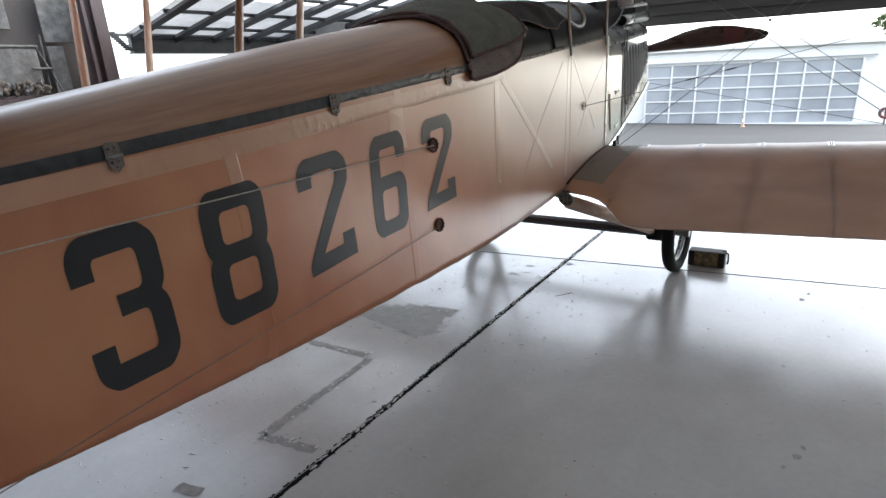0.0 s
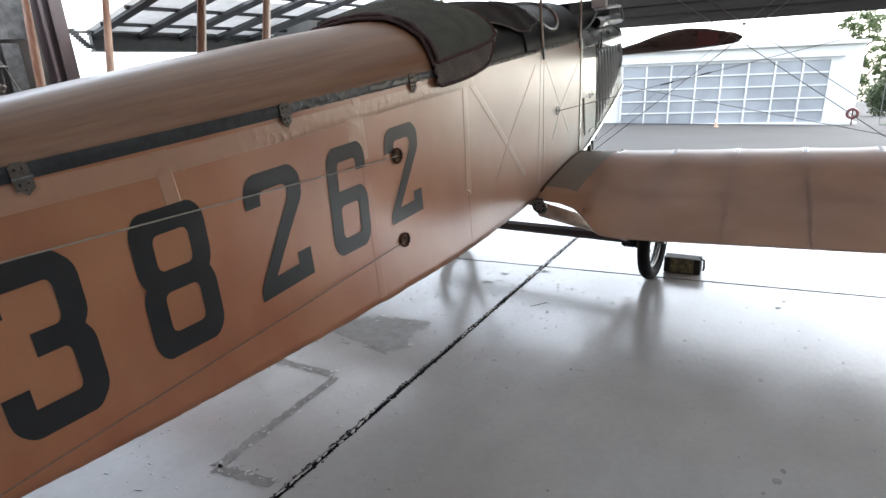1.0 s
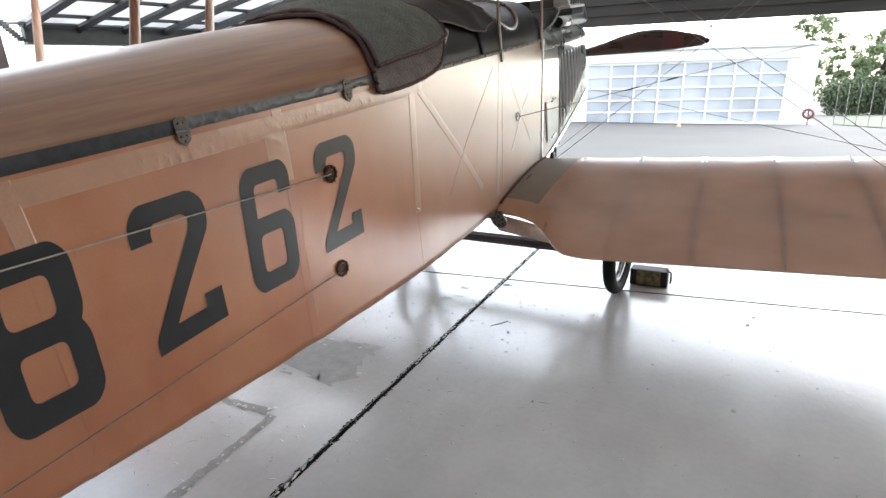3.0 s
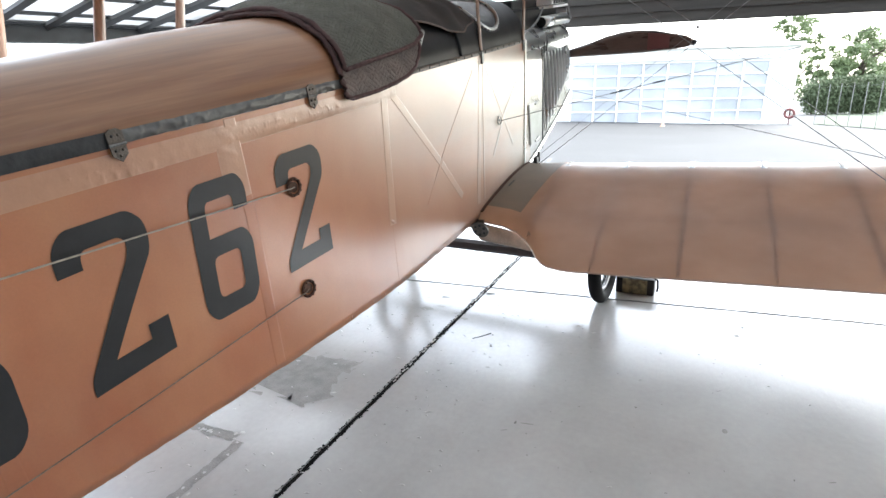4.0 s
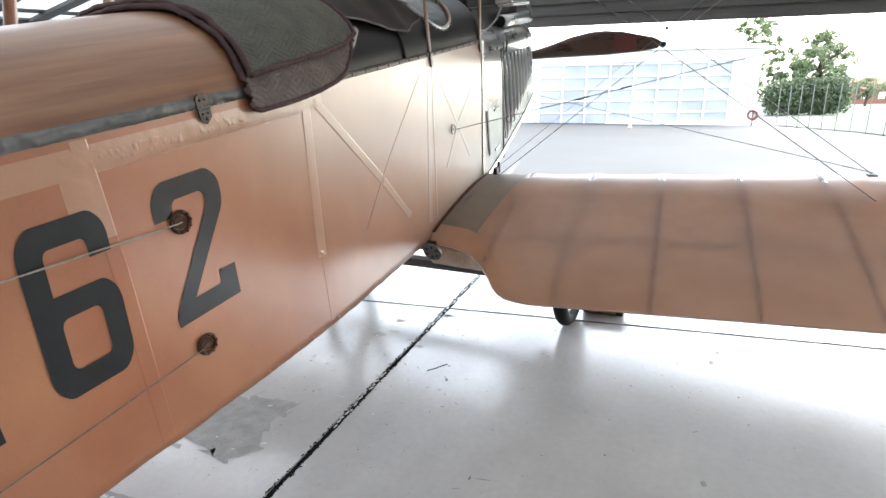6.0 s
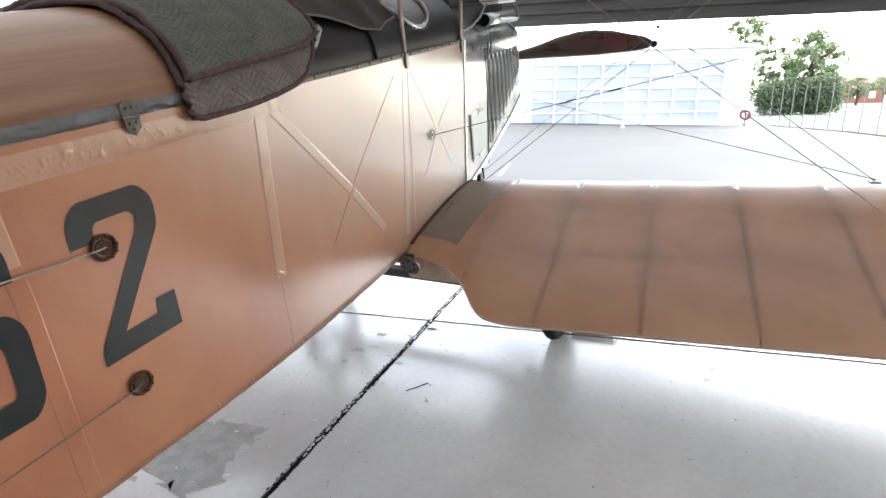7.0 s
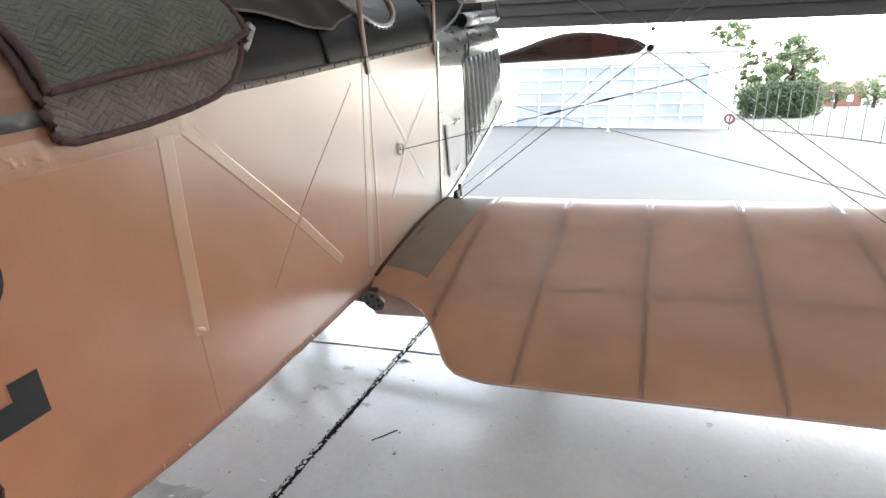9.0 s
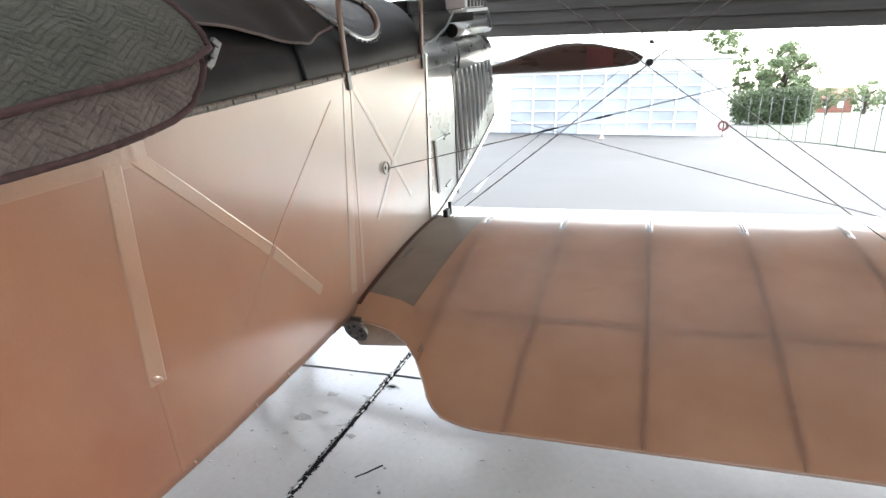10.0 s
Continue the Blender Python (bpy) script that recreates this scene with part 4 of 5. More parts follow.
def hinge(u):
    h = half(u)
    bm = bmesh.new()
    pts = [(0.026 * a, 0.062 * b) for a, b in ((-1, .25), (-1, .8), (-.45, 1), (.45, 1), (1, .8), (1, -.1), (.95, -.6), (0, -1), (-.95, -.6), (-1, -.1))]
    vs = [bm.verts.new((h + 0.011, u + a * 0.85, 0.034 + b * 0.70)) for a, b in pts]
    f = bm.faces.new(vs)
    got = bmesh.ops.extrude_face_region(bm, geom=[f])
    bmesh.ops.translate(bm, verts=[v for v in got["geom"] if isinstance(v, bmesh.types.BMVert)], vec=(-0.004, 0, 0))
    bmesh.ops.recalc_face_normals(bm, faces=bm.faces)
    g = part("hinge", bm, "dark_steel", plane, "small steel hinge plate")
    part("hinge_pin", bar([(h + 0.011, u - 0.024, 0.036), (h + 0.011, u + 0.024, 0.036)], 0.004), "steel", g)
    for a, b in ((-.4, .6), (.4, .6), (-.45, -.3), (.45, -.3), (0, -.65)):
        bm = bmesh.new()
        bmesh.ops.create_uvsphere(bm, u_segments=8, v_segments=5, radius=0.004, matrix=Matrix.Translation((h + 0.0115, u + 0.022 * a, 0.034 + 0.043 * b)))
        part("screw", bm, "black" if a < 0 else "dark_steel", g)


for u in (-2.966, -2.16, -1.44):
    hinge(u)

# cockpit coaming with its riveted edge strip
bm = grid(lambda u, q: arch(u, q, 0.03, -0.004), lin(-0.75, 0.84, 24), QS)
bmesh.ops.recalc_face_normals(bm, faces=bm.faces)
coam = part("coaming", bm, "coaming", plane, "black enamelled cockpit coaming", smooth=True)
bm = grid(lambda u, s: (half(u) + 0.005 + 0.002 * (0 < s < 1), u, 0.016 + 0.022 * s), lin(-0.80, 0.83, 40), lin(0, 1, 4))
bmesh.ops.recalc_face_normals(bm, faces=bm.faces)
part("edge_rail", bm, "dark_steel", coam, "bright riveted edge rail")
for k in range(17):
    u = -0.78 + 0.1 * k
    bm = bmesh.new()
    box(bm, (half(u) + 0.007, u, 0.027), (0.004, 0.005, 0.014))
    part("rail_clip", bm, "girder", coam)
for u in (-0.745, -0.21):
    part("seam_strap", bar([(arch(u, q, 0.03, 0.003)) for q in lin(0.02, 1.2, 10)], 0.008, 0.003, 6, up=(0, 1, 0)), "girder", coam)
bm = bmesh.new()
oval = [arch(0.30 + 0.21 * math.cos(q), 0.95 + 0.62 * math.sin(q), 0.03, 0.004) for q in lin(0, 2 * math.pi, 40)]
sweep(bm, oval, 0.012, seg=8)
rim = part("cockpit_rim", bm, "alu", coam, "pale laced rim of the cockpit opening", smooth=True)
for k in range(36):
    p = oval[k]
    bm = bmesh.new()
    bmesh.ops.create_uvsphere(bm, u_segments=6, v_segments=4, radius=0.006, matrix=Matrix.Translation((p[0] + 0.012, p[1], p[2] - 0.012)))
    part("lacing_stud", bm, "steel", coam)
# Flat black sheet painted in for the shade inside the cockpit.
bm = grid(lambda a, b: arch(0.30 + 0.20 * a * math.cos(b), 0.95 + 0.6 * a * math.sin(b), 0.03, 0.0), lin(0.02, 1, 5), lin(0, 2 * math.pi, 30))
part("cockpit_opening", bm, "black", coam, "black sheet standing in for the shaded cockpit opening")

# cabane struts and their feet
for u, top in ((0.065, 0.245), (0.80, 0.95)):
    for s in (1, -1):
        h = half(u)
        c = part("cabane_strut", bar([(s * (h + 0.002), u, 0.0), (s * 0.40, u + 0.3 * (top - u), 0.27), (s * 0.38, top, 0.86)], 0.008, 0.016, 10, up=(0, 1, 0)), "paler", plane, "pale cabane strut", smooth=True)
        part("strut_foot", boxes(((s * (h + 0.008), u, 0.0), (0.010, 0.026, 0.07)), bevel=0.004), "steel", c)

# nose cowl
nose_low = curve([(0.6, -0.90), (0.8, -0.885), (2.05, -0.51), (2.5, -0.375)])
bm = bmesh.new()


def nose(u, s):
    h = half(u)
    k = 1.0 - 0.06 * max(0, (u - 1.5) / 0.55) ** 2
    lo, hi = nose_low(u), -0.05
    if s <= 1:
        return (h * k, u, lo + (hi - lo) * s)
    q = (s - 1) * math.pi / 2 * 0.75
    return (h * k * (1 - 0.55 * (1 - math.cos(q))), u, hi + 0.15 * math.sin(q))


NU = lin(0.86, 2.05, 20)
SS = lin(0, 1, 8)
ST = lin(1, 2, 10)
for sgn in (1, -1):
    grid(lambda u, s: (sgn * nose(u, s)[0], *nose(u, s)[1:]), NU, SS, bm)
grid(lambda u, s: (s * nose(u, 0)[0], u, nose(u, 0)[2]), NU, [-1, 1], bm)
grid(lambda s, q: (q * nose(2.05, s)[0], 2.05, nose(2.05, s)[2]), SS, [-1, 1], bm)
bmesh.ops.recalc_face_normals(bm, faces=bm.faces)
cowl = part("engine_cowl", bm, "cowl", plane, "grey-green metal engine cowl", smooth=True)
bm = bmesh.new()
for sgn in (1, -1):
    grid(lambda u, s: (sgn * nose(u, s)[0], *nose(u, s)[1:]), NU, ST, bm)
grid(lambda u, s: (s * nose(u, 2)[0], u, nose(u, 2)[2]), NU, [-1, 1], bm)
grid(lambda s, q: (q * nose(2.05, s)[0], 2.05, nose(2.05, s)[2]), ST, [-1, 1], bm)
bmesh.ops.recalc_face_normals(bm, faces=bm.faces)
part("cowl_top", bm, "alu", cowl, "bright curved cowl shoulder", smooth=True)
cowl.data.polygons.foreach_set("use_smooth", [abs(p.normal.y) < 0.5 for p in cowl.data.polygons])
part("cowl_edge", bar([(half(0.85) + 0.004, 0.855, 0.03), (half(0.8) + 0.004, 0.79, -0.4), (half(0.7) + 0.004, 0.715, -0.83)], 0.004, 0.012, 6, up=(0, 1, 0)), "alu", cowl, "bright rear edge strip")
part("cowl_seam", bar([(half(1.27) + 0.002, 1.275, -0.02), (half(1.2) + 0.003, 1.20, -0.4), (half(1.15) + 0.003, 1.145, -0.82)], 0.004, 0.009, 6, up=(0, 1, 0)), "girder", cowl)
part("louvre_panel", grid(lambda u, w: (half(u) * (1.0 - 0.06 * max(0, (u - 1.5) / 0.55) ** 2) + 0.004, u, w if w > -1 else 0), lin(1.24, 1.98, 10), lin(-0.40, -0.10, 4)), "girder", cowl, "dark louvre panel")
for k in range(9):
    u = 1.26 + 0.085 * k
    lo = -0.70 + 0.045 * k
    h = half(u) * (1.0 - 0.06 * max(0, (u - 1.5) / 0.55) ** 2)
    bm = bmesh.new()
    n = 10
    rows = []
    for i in range(n + 1):
        s = i / n
        w = lo + (-0.10 - lo) * s
        b = math.sin(math.pi * s) ** 0.4
        rows.append([bm.verts.new(p) for p in ((h + 0.003, u - 0.010, w), (h + 0.004 + 0.022 * b, u - 0.004, w), (h + 0.003 + 0.018 * b, u + 0.008, w), (h + 0.003, u + 0.026, w))])
    for r0, r1 in zip(rows, rows[1:]):
        for j in range(3):
            bm.faces.new((r0[j], r0[j + 1], r1[j + 1], r1[j]))
    bmesh.ops.recalc_face_normals(bm, faces=bm.faces)
    lv = part("louvre", bm, "alu", cowl, smooth=True)
    # Black strip put in for the shade inside the slot.
    part("louvre_slot", boxes(((h + 0.003, u - 0.034, (lo - 0.10) / 2), (0.004, 0.044, -0.10 - lo - 0.02))), "black", cowl)
part("hatch", boxes(((half(0.96) + 0.004, 0.955, -0.58), (0.006, 0.19, 0.31)), bevel=0.002), "cowl", cowl, "small hatch in the cowl")
# The hatch slot's shade is a black strip as well.
part("hatch_slot", boxes(((half(0.86) + 0.008, 0.855, -0.57), (0.004, 0.02, 0.30))), "black", cowl)
part("hatch_handle", bar([(half(1.0) + 0.012, 0.96, -0.715), (half(1.0) + 0.012, 1.03, -0.70)], 0.006), "alu", cowl)
part("hatch_handle", bar([(half(1.0) + 0.012, 0.98, -0.44), (half(1.0) + 0.012, 1.06, -0.425)], 0.006), "alu", cowl)
bm = bmesh.new()
for k in range(12):
    bmesh.ops.create_uvsphere(bm, u_segments=6, v_segments=4, radius=0.005, matrix=Matrix.Translation((half(0.87) + 0.006, 0.875 - 0.011 * k, 0.0 - 0.068 * k)))
part("rivet_row", bm, "alu", cowl)
part("lower_rail", bar([(nose(u, 0)[0] + 0.006, u, nose(u, 0)[2] + 0.01) for u in lin(0.74, 2.04, 10)], 0.008, 0.016, 6), "alu", cowl)
part("tie_clip", bar([(half(1.3) + 0.01, 1.30, 0.05), (half(1.3) + 0.012, 1.31, -0.03), (half(1.3) + 0.008, 1.29, -0.09)], 0.006), "girder", cowl)
# engine parts above the cowl
eng = part("exhaust_pipe", bar([(0.30, 1.45, 0.115), (0.31, 1.7, 0.115), (0.32, 2.02, 0.115)], 0.045, seg=14), "alu", plane, "dull metal exhaust pipe end", smooth=True)
# Black cap gives the solid pipe end its shaded hollow.
part("pipe_mouth", bar([(0.30, 1.445, 0.115), (0.30, 1.452, 0.115)], 0.04, seg=14), "black", eng)
blk = part("rocker_box", boxes(((0.28, 1.74, 0.27), (0.14, 0.34, 0.07)), ((0.28, 1.74, 0.22), (0.18, 0.38, 0.02)), bevel=0.008), "white", plane, "pale ribbed engine rocker box")
for k in range(5):
    part("fin", boxes(((0.355, 1.62 + 0.06 * k, 0.27), (0.012, 0.02, 0.06))), "steel", blk)
part("engine_block", boxes(((0.0, 1.5, 0.12), (0.5, 0.95, 0.22)), ((0.16, 1.45, 0.22), (0.12, 0.8, 0.16)), ((-0.16, 1.45, 0.22), (0.12, 0.8, 0.16)), bevel=0.02), "coaming", plane, "dark engine block")
part("engine_strut", bar([(0.37, 1.98, 0.1), (0.30, 1.98, 0.4)], 0.014), "steel", plane)
part("fuel_line", bar([(0.33, 0.9, 0.06), (0.345, 1.1, 0.09), (0.33, 1.3, 0.14), (0.3, 1.5, 0.22)], 0.007), "steel", plane)

# propeller, lying level
HUB = Vector((0.0, 2.06, -0.155))


def blade(s):
    """Half the chord and the middle height of the blade, hub to tip."""
    c = float(np.interp(s, [0, 0.22, 0.34, 0.46, 0.58, 0.68, 0.78, 0.88, 1.0], [0.032, 0.034, 0.052, 0.076, 0.090, 0.091, 0.080, 0.060, 0.036]))
    if s > 0.94:
        c *= math.sqrt(max(0.04, 1 - ((s - 0.94) / 0.06) ** 2))
    base = float(np.interp(s, [0, 0.7, 0.9, 1.0], [-0.068, -0.066, -0.052, -0.036]))
    return c, base + float(np.interp(s, [0, 0.94, 1.0], [c, c, 0.036]))


bm = bmesh.new()
for sgn in (1, -1):
    rows = []
    for i in range(41):
        s = i / 40
        r = 0.05 + 1.31 * s
        c, zc = blade(s)
        tw = radians(60 - 38 * s)
        th = 0.035 * (1 - 0.8 * s)
        ringv = []
        for k in range(12):
            q = 2 * math.pi * k / 12
            a, b = c * math.cos(q), th * math.sin(q)
            ringv.append(bm.verts.new(HUB + Vector((sgn * r, b * math.cos(tw * 0.3) + 0.2 * a * math.sin(tw) * sgn, zc + a))))
        rows.append(ringv)
    for r0, r1 in zip(rows, rows[1:]):
        for j in range(12):
            bm.faces.new((r0[j], r0[(j + 1) % 12], r1[(j + 1) % 12], r1[j]))
    bm.faces.new(rows[-1])
bmesh.ops.recalc_face_normals(bm, faces=bm.faces)
prop = part("propeller", bm, "prop", plane, "dark wooden propeller with red band near the tip", smooth=True)
bm = bmesh.new()
disc(bm, HUB, 0.13, 0.12, (0, 1, 0))
part("hub", bm, "steel", prop)
bm = bmesh.new()
rows = []
for i in range(6):
    s = 0.73 + 0.026 * i
    r = 0.05 + 1.31 * s
    c, zc = blade(s)
    rows.append([bm.verts.new(HUB + Vector((r, -0.02 + 0.2 * 0.97 * c * k * math.sin(radians(60 - 38 * s)), zc + c * 0.97 * k))) for k in (-0.8, -0.4, 0, 0.4, 0.8)])
for r0, r1 in zip(rows, rows[1:]):
    for j in range(4):
        bm.faces.new((r0[j], r0[j + 1], r1[j + 1], r1[j]))
part("tip_band", bm, "red", prop, "faded red tip band")

# ---- wings ----
SKEW = 0.12


def te_cut(v):
    return float(np.interp(v, [0.40, 0.50, 0.62, 0.73, 0.81, 0.90, 0.955, 1.02, 1.09, 1.16, 9], [-0.18, -0.185, -0.205, -0.26, -0.335, -0.45, -0.53, -0.575, -0.588, -0.588, -0.588])) + (0.135 * (v - 1.16) if v > 1.16 else 0)


def foil(s):
    """Upper and lower offsets from the chord, s from trailing to leading edge."""
    x = 1 - s
    up = 0.115 * (x ** 0.5) * (1 - x) * 1.85 * 0.72 + 0.012 * math.sin(math.pi * x)
    dn = -0.018 * math.sin(math.pi * min(1, x * 6)) * (x < 1 / 6) + 0.010 * math.sin(math.pi * x) ** 2
    return up, dn


RIB0, RIBD = 0.715, 0.405


def wing_pt(v, s, upper, cut=te_cut, wt=-0.99, rise=0.126, chord=1.50):
    le = 0.985 + SKEW * (v - 1.55)
    te0 = le - chord
    te = max(cut(v), te0 - 0.3)
    u = te + (le - te) * s
    sc = (u - te0) / chord
    a, b = foil(min(1, max(0, sc)))
    f = 1.0
    if te > te0 + 0.02:
        k = min(1, (u - te) / 0.10)
        f = math.sqrt(max(0.0, 1 - (1 - k) ** 2))
    base = wt + rise * sc
    rib = abs((((v - 0.11 * (1 - sc) - RIB0) / RIBD) % 1) - 0.5) * 2
    dip = -min(0.006, 0.3 * (a - b) * f) * (1 - rib ** 3)
    w = base + b - dip if not upper else base + b - dip + max(0.0, a - b + 2 * dip) * f
    return (v, u, w)


SV = [1 - (1 - k / 26) ** 1.6 for k in range(27)]
VV = lin(0.40, 4.9, 110)
bm = bmesh.new()
grid(lambda v, s: wing_pt(v, s, True), VV, SV, bm)
grid(lambda k, s: wing_pt(4.9, s, k > 0), [0, 1], SV, bm)
bmesh.ops.recalc_face_normals(bm, faces=bm.faces)
wing = part("lower_wing", bm, "wing", plane, "tan orange fabric lower wing with a curved root cutout", smooth=True)
bm = grid(lambda v, s: wing_pt(v, s, False), VV, SV)
bmesh.ops.recalc_face_normals(bm, faces=bm.faces)
part("lower_skin", bm, "under", wing, "cream fabric underside", smooth=True)
for k in range(11):
    v = RIB0 + RIBD * k
    P = [wing_pt(v + 0.11 * (1 - s), s, True) for s in lin(0.03, 0.93, 16)] + [wing_pt(v + 0.11 * (1 - s), s, False) for s in lin(0.93, 0.03, 16)]
    bm = bmesh.new()
    vs0 = [bm.verts.new((p[0] - 0.010, p[1], p[2] + (-0.002 if i < 16 else 0.003))) for i, p in enumerate(P)]
    f = bm.faces.new(vs0)
    got = bmesh.ops.extrude_face_region(bm, geom=[f])
    bmesh.ops.translate(bm, verts=[q for q in got["geom"] if isinstance(q, bmesh.types.BMVert)], vec=(0.020, 0, 0))
    part("rib", bm, "paler", wing)
    bm = grid(lambda s, a: tuple(Vector(wing_pt(v + 0.11 * (1 - s) + 0.016 * a, s, True)) + Vector((0, 0, 0.0012 if abs(a) < 0.9 else 0.0003))), lin(0.84, 0.975, 14), [-1, -0.8, 0, 0.8, 1])
    bmesh.ops.recalc_face_normals(bm, faces=bm.faces)
    part("rib_tape", bm, "tape", wing)
    bm = bmesh.new()
    for q in range(7):
        for a in (-0.006, 0.006):
            p = wing_pt(v + a + 0.11 * (0.13 - 0.016 * q), 0.87 + 0.016 * q, True)
            bmesh.ops.create_uvsphere(bm, u_segments=6, v_segments=4, radius=0.0040, matrix=Matrix.Translation((p[0], p[1], p[2] + 0.002)))
    part("rib_stitching", bm, "tape", wing)
    p, q = wing_pt(v + 0.11, 0.0, True), wing_pt(v + 0.11, 0.03, True)
    part("rib_end", bar([(p[0], p[1] - 0.004, p[2]), (q[0], q[1], q[2] + 0.001)], 0.006, 0.002), "wing", wing)
bm = grid(lambda v, k: (v, SKEW * (v - 1.55) - 0.005 + 0.014 * (1 if k in (1, 2) else -1), -0.947 + (foil(0.34)[1] + 0.012 if k < 2 else foil(0.34)[0] - 0.016)), lin(0.68, 4.8, 8), [0, 1, 2, 3], closed=True)
part("spar", bm, "paler", wing)
part("trailing_edge_wire", bar([tuple(Vector(wing_pt(v, 0, True)) + Vector((0, -0.001, 0.001))) for v in VV], 0.0045, seg=6), "tape", wing)
bm = grid(lambda v, s: tuple(Vector(wing_pt(v, s, True)) + Vector((0, 0, 0.0025))), lin(0.405, 0.69, 12), lin(0.13, 0.99, 26))
bmesh.ops.recalc_face_normals(bm, faces=bm.faces)
part("walkway", bm, "walk", wing, "olive grey walkway patch at the wing root", smooth=True)
part("root_strip", bar([(half(p[1]) + 0.008, p[1], p[2] + 0.006) for p in (wing_pt(0.44, s, True) for s in lin(0.05, 0.99, 16))], 0.012, 0.004, 6), "rust", wing, "dark root fairing strip")
bm = bmesh.new()
for q in range(5):
    p = wing_pt(0.47, 0.42 + 0.02 * q, True)
    ring(bm, (p[0], p[1], p[2] + 0.006), 0.006, 0.002, (0, 0, 1), 8, 5)
part("lacing_hooks", bm, "steel", wing)
port = part("port_lower_wing", grid(lambda v, s: (-v, wing_pt(3.0, s, True)[1] - 0.17, wing_pt(3.0, s, True)[2] + 0.05 * v), lin(0.40, 7.2, 12), SV), "wing", plane, "fabric lower wing on the far side", smooth=True)
part("lower_skin", grid(lambda v, s: (-v, wing_pt(3.0, s, False)[1] - 0.17, wing_pt(3.0, s, False)[2] + 0.05 * v - 0.004), lin(0.40, 7.2, 12), SV), "under", port, "cream fabric underside", smooth=True)


def top_wing(name, v0, v1, lift):
    bm = bmesh.new()
    for up in (True, False):
        grid(lambda v, s: (v, -0.30 + 1.5 * s, 0.80 + 0.1 * s + lift * abs(v) + (foil(s)[0] if up else foil(s)[1])), lin(v0, v1, 14), SV, bm)
    bmesh.ops.recalc_face_normals(bm, faces=bm.faces)
    return part(name, bm, "wing", plane, "fabric upper wing", smooth=True)


top_wing("upper_wing", 0.0, 6.6, 0.02)
top_wing("port_upper_wing", -7.4, 0.0, 0.105)


def strut(p, q, material="wood"):
    P, Q = Vector(p), Vector(q)
    return part("interplane_strut", bar([P.lerp(Q, k / 8) for k in range(9)], 0.026, 0.055, 12, up=(0, 1, 0), taper=lambda s: 0.6 + 0.4 * math.sin(math.pi * min(1, max(0, s))) ** 0.5), material, plane, "varnished wooden interplane strut", smooth=True)


strut((-3.4, -0.30, -0.70), (-3.42, 0.33, 1.14))
strut((-3.4, 0.56, -0.66), (-3.42, 1.18, 1.16), "paler")
strut((-6.3, -0.62, -0.58), (-6.32, -0.22, 1.44))
strut((-6.3, 0.20, -0.56), (-6.32, 0.78, 1.46), "paler")
strut((2.68, 1.02, -0.82), (2.72, 1.25, 0.93))
strut((2.66, 0.02, -0.88), (2.70, 0.35, 0.87))


def cable(a, b, r=0.0025, material="wire", name="bracing_wire"):
    return part(name, bar([a, b], r, seg=6), material, plane)


FOOT, OUTER = (2.604, 1.06, -0.84), (2.60, 0.60, -0.883)
cable((0.40, 1.118, 0.691), OUTER)
cable((0.50, 1.14, 0.74), FOOT)
cable((0.46, 0.750, -0.865), (2.66, 1.11, 0.83))
cable((0.46, 0.80, -0.865), (2.66, 1.19, 0.83))
cable((0.46, 0.76, -0.80), (2.66, 1.264, 0.918), 0.0016)
cable((0.36, 1.95, -0.49), (2.60, 1.045, -0.825), 0.0024)
TB0, TB1 = Vector((0.432, 0.27, -0.413)), Vector((2.66, 1.284, -0.047))
iw = cable(tuple(TB0), tuple(TB1), 0.0026)
for s, h in ((0.30, 0.055), (0.40, 0.045)):
    a = TB0.lerp(TB1, s)
    d = (TB1 - TB0).normalized()
    part("turnbuckle", bar([a - d * h, a - d * h * 0.5, a + d * h * 0.5, a + d * h], 0.0042, seg=8, taper=lambda t: 0.4 + 0.9 * math.sin(math.pi * t)), "girder", iw)
for c, r in (((1.485, 0.88, -0.068), 0.017), ((1.462, 1.254, -0.007), 0.011)):
    bm = bmesh.new()
    bmesh.ops.create_uvsphere(bm, u_segments=14, v_segments=10, radius=r, matrix=Matrix.Translation(c))
    part("wire_buffer", bm, "girder", plane, "small dark ball where the wires cross", smooth=True)
part("root_fitting", boxes(((0.46, 0.80, -0.84), (0.03, 0.05, 0.09)), ((0.47, 0.83, -0.80), (0.02, 0.02, 0.08)), bevel=0.006), "girder", plane, "dark wire fitting at the wing root")
part("wire_fitting", boxes(((2.60, 1.055, -0.85), (0.05, 0.05, 0.03)), ((2.60, 0.60, -0.895), (0.05, 0.05, 0.03)), bevel=0.006), "steel", plane)

# landing gear
inv = AIR.inverted()


def L(x, y, z):
    return tuple(inv @ Vector((x, y, z)))


WC = Vector((-1.33, 4.32, 0.335))


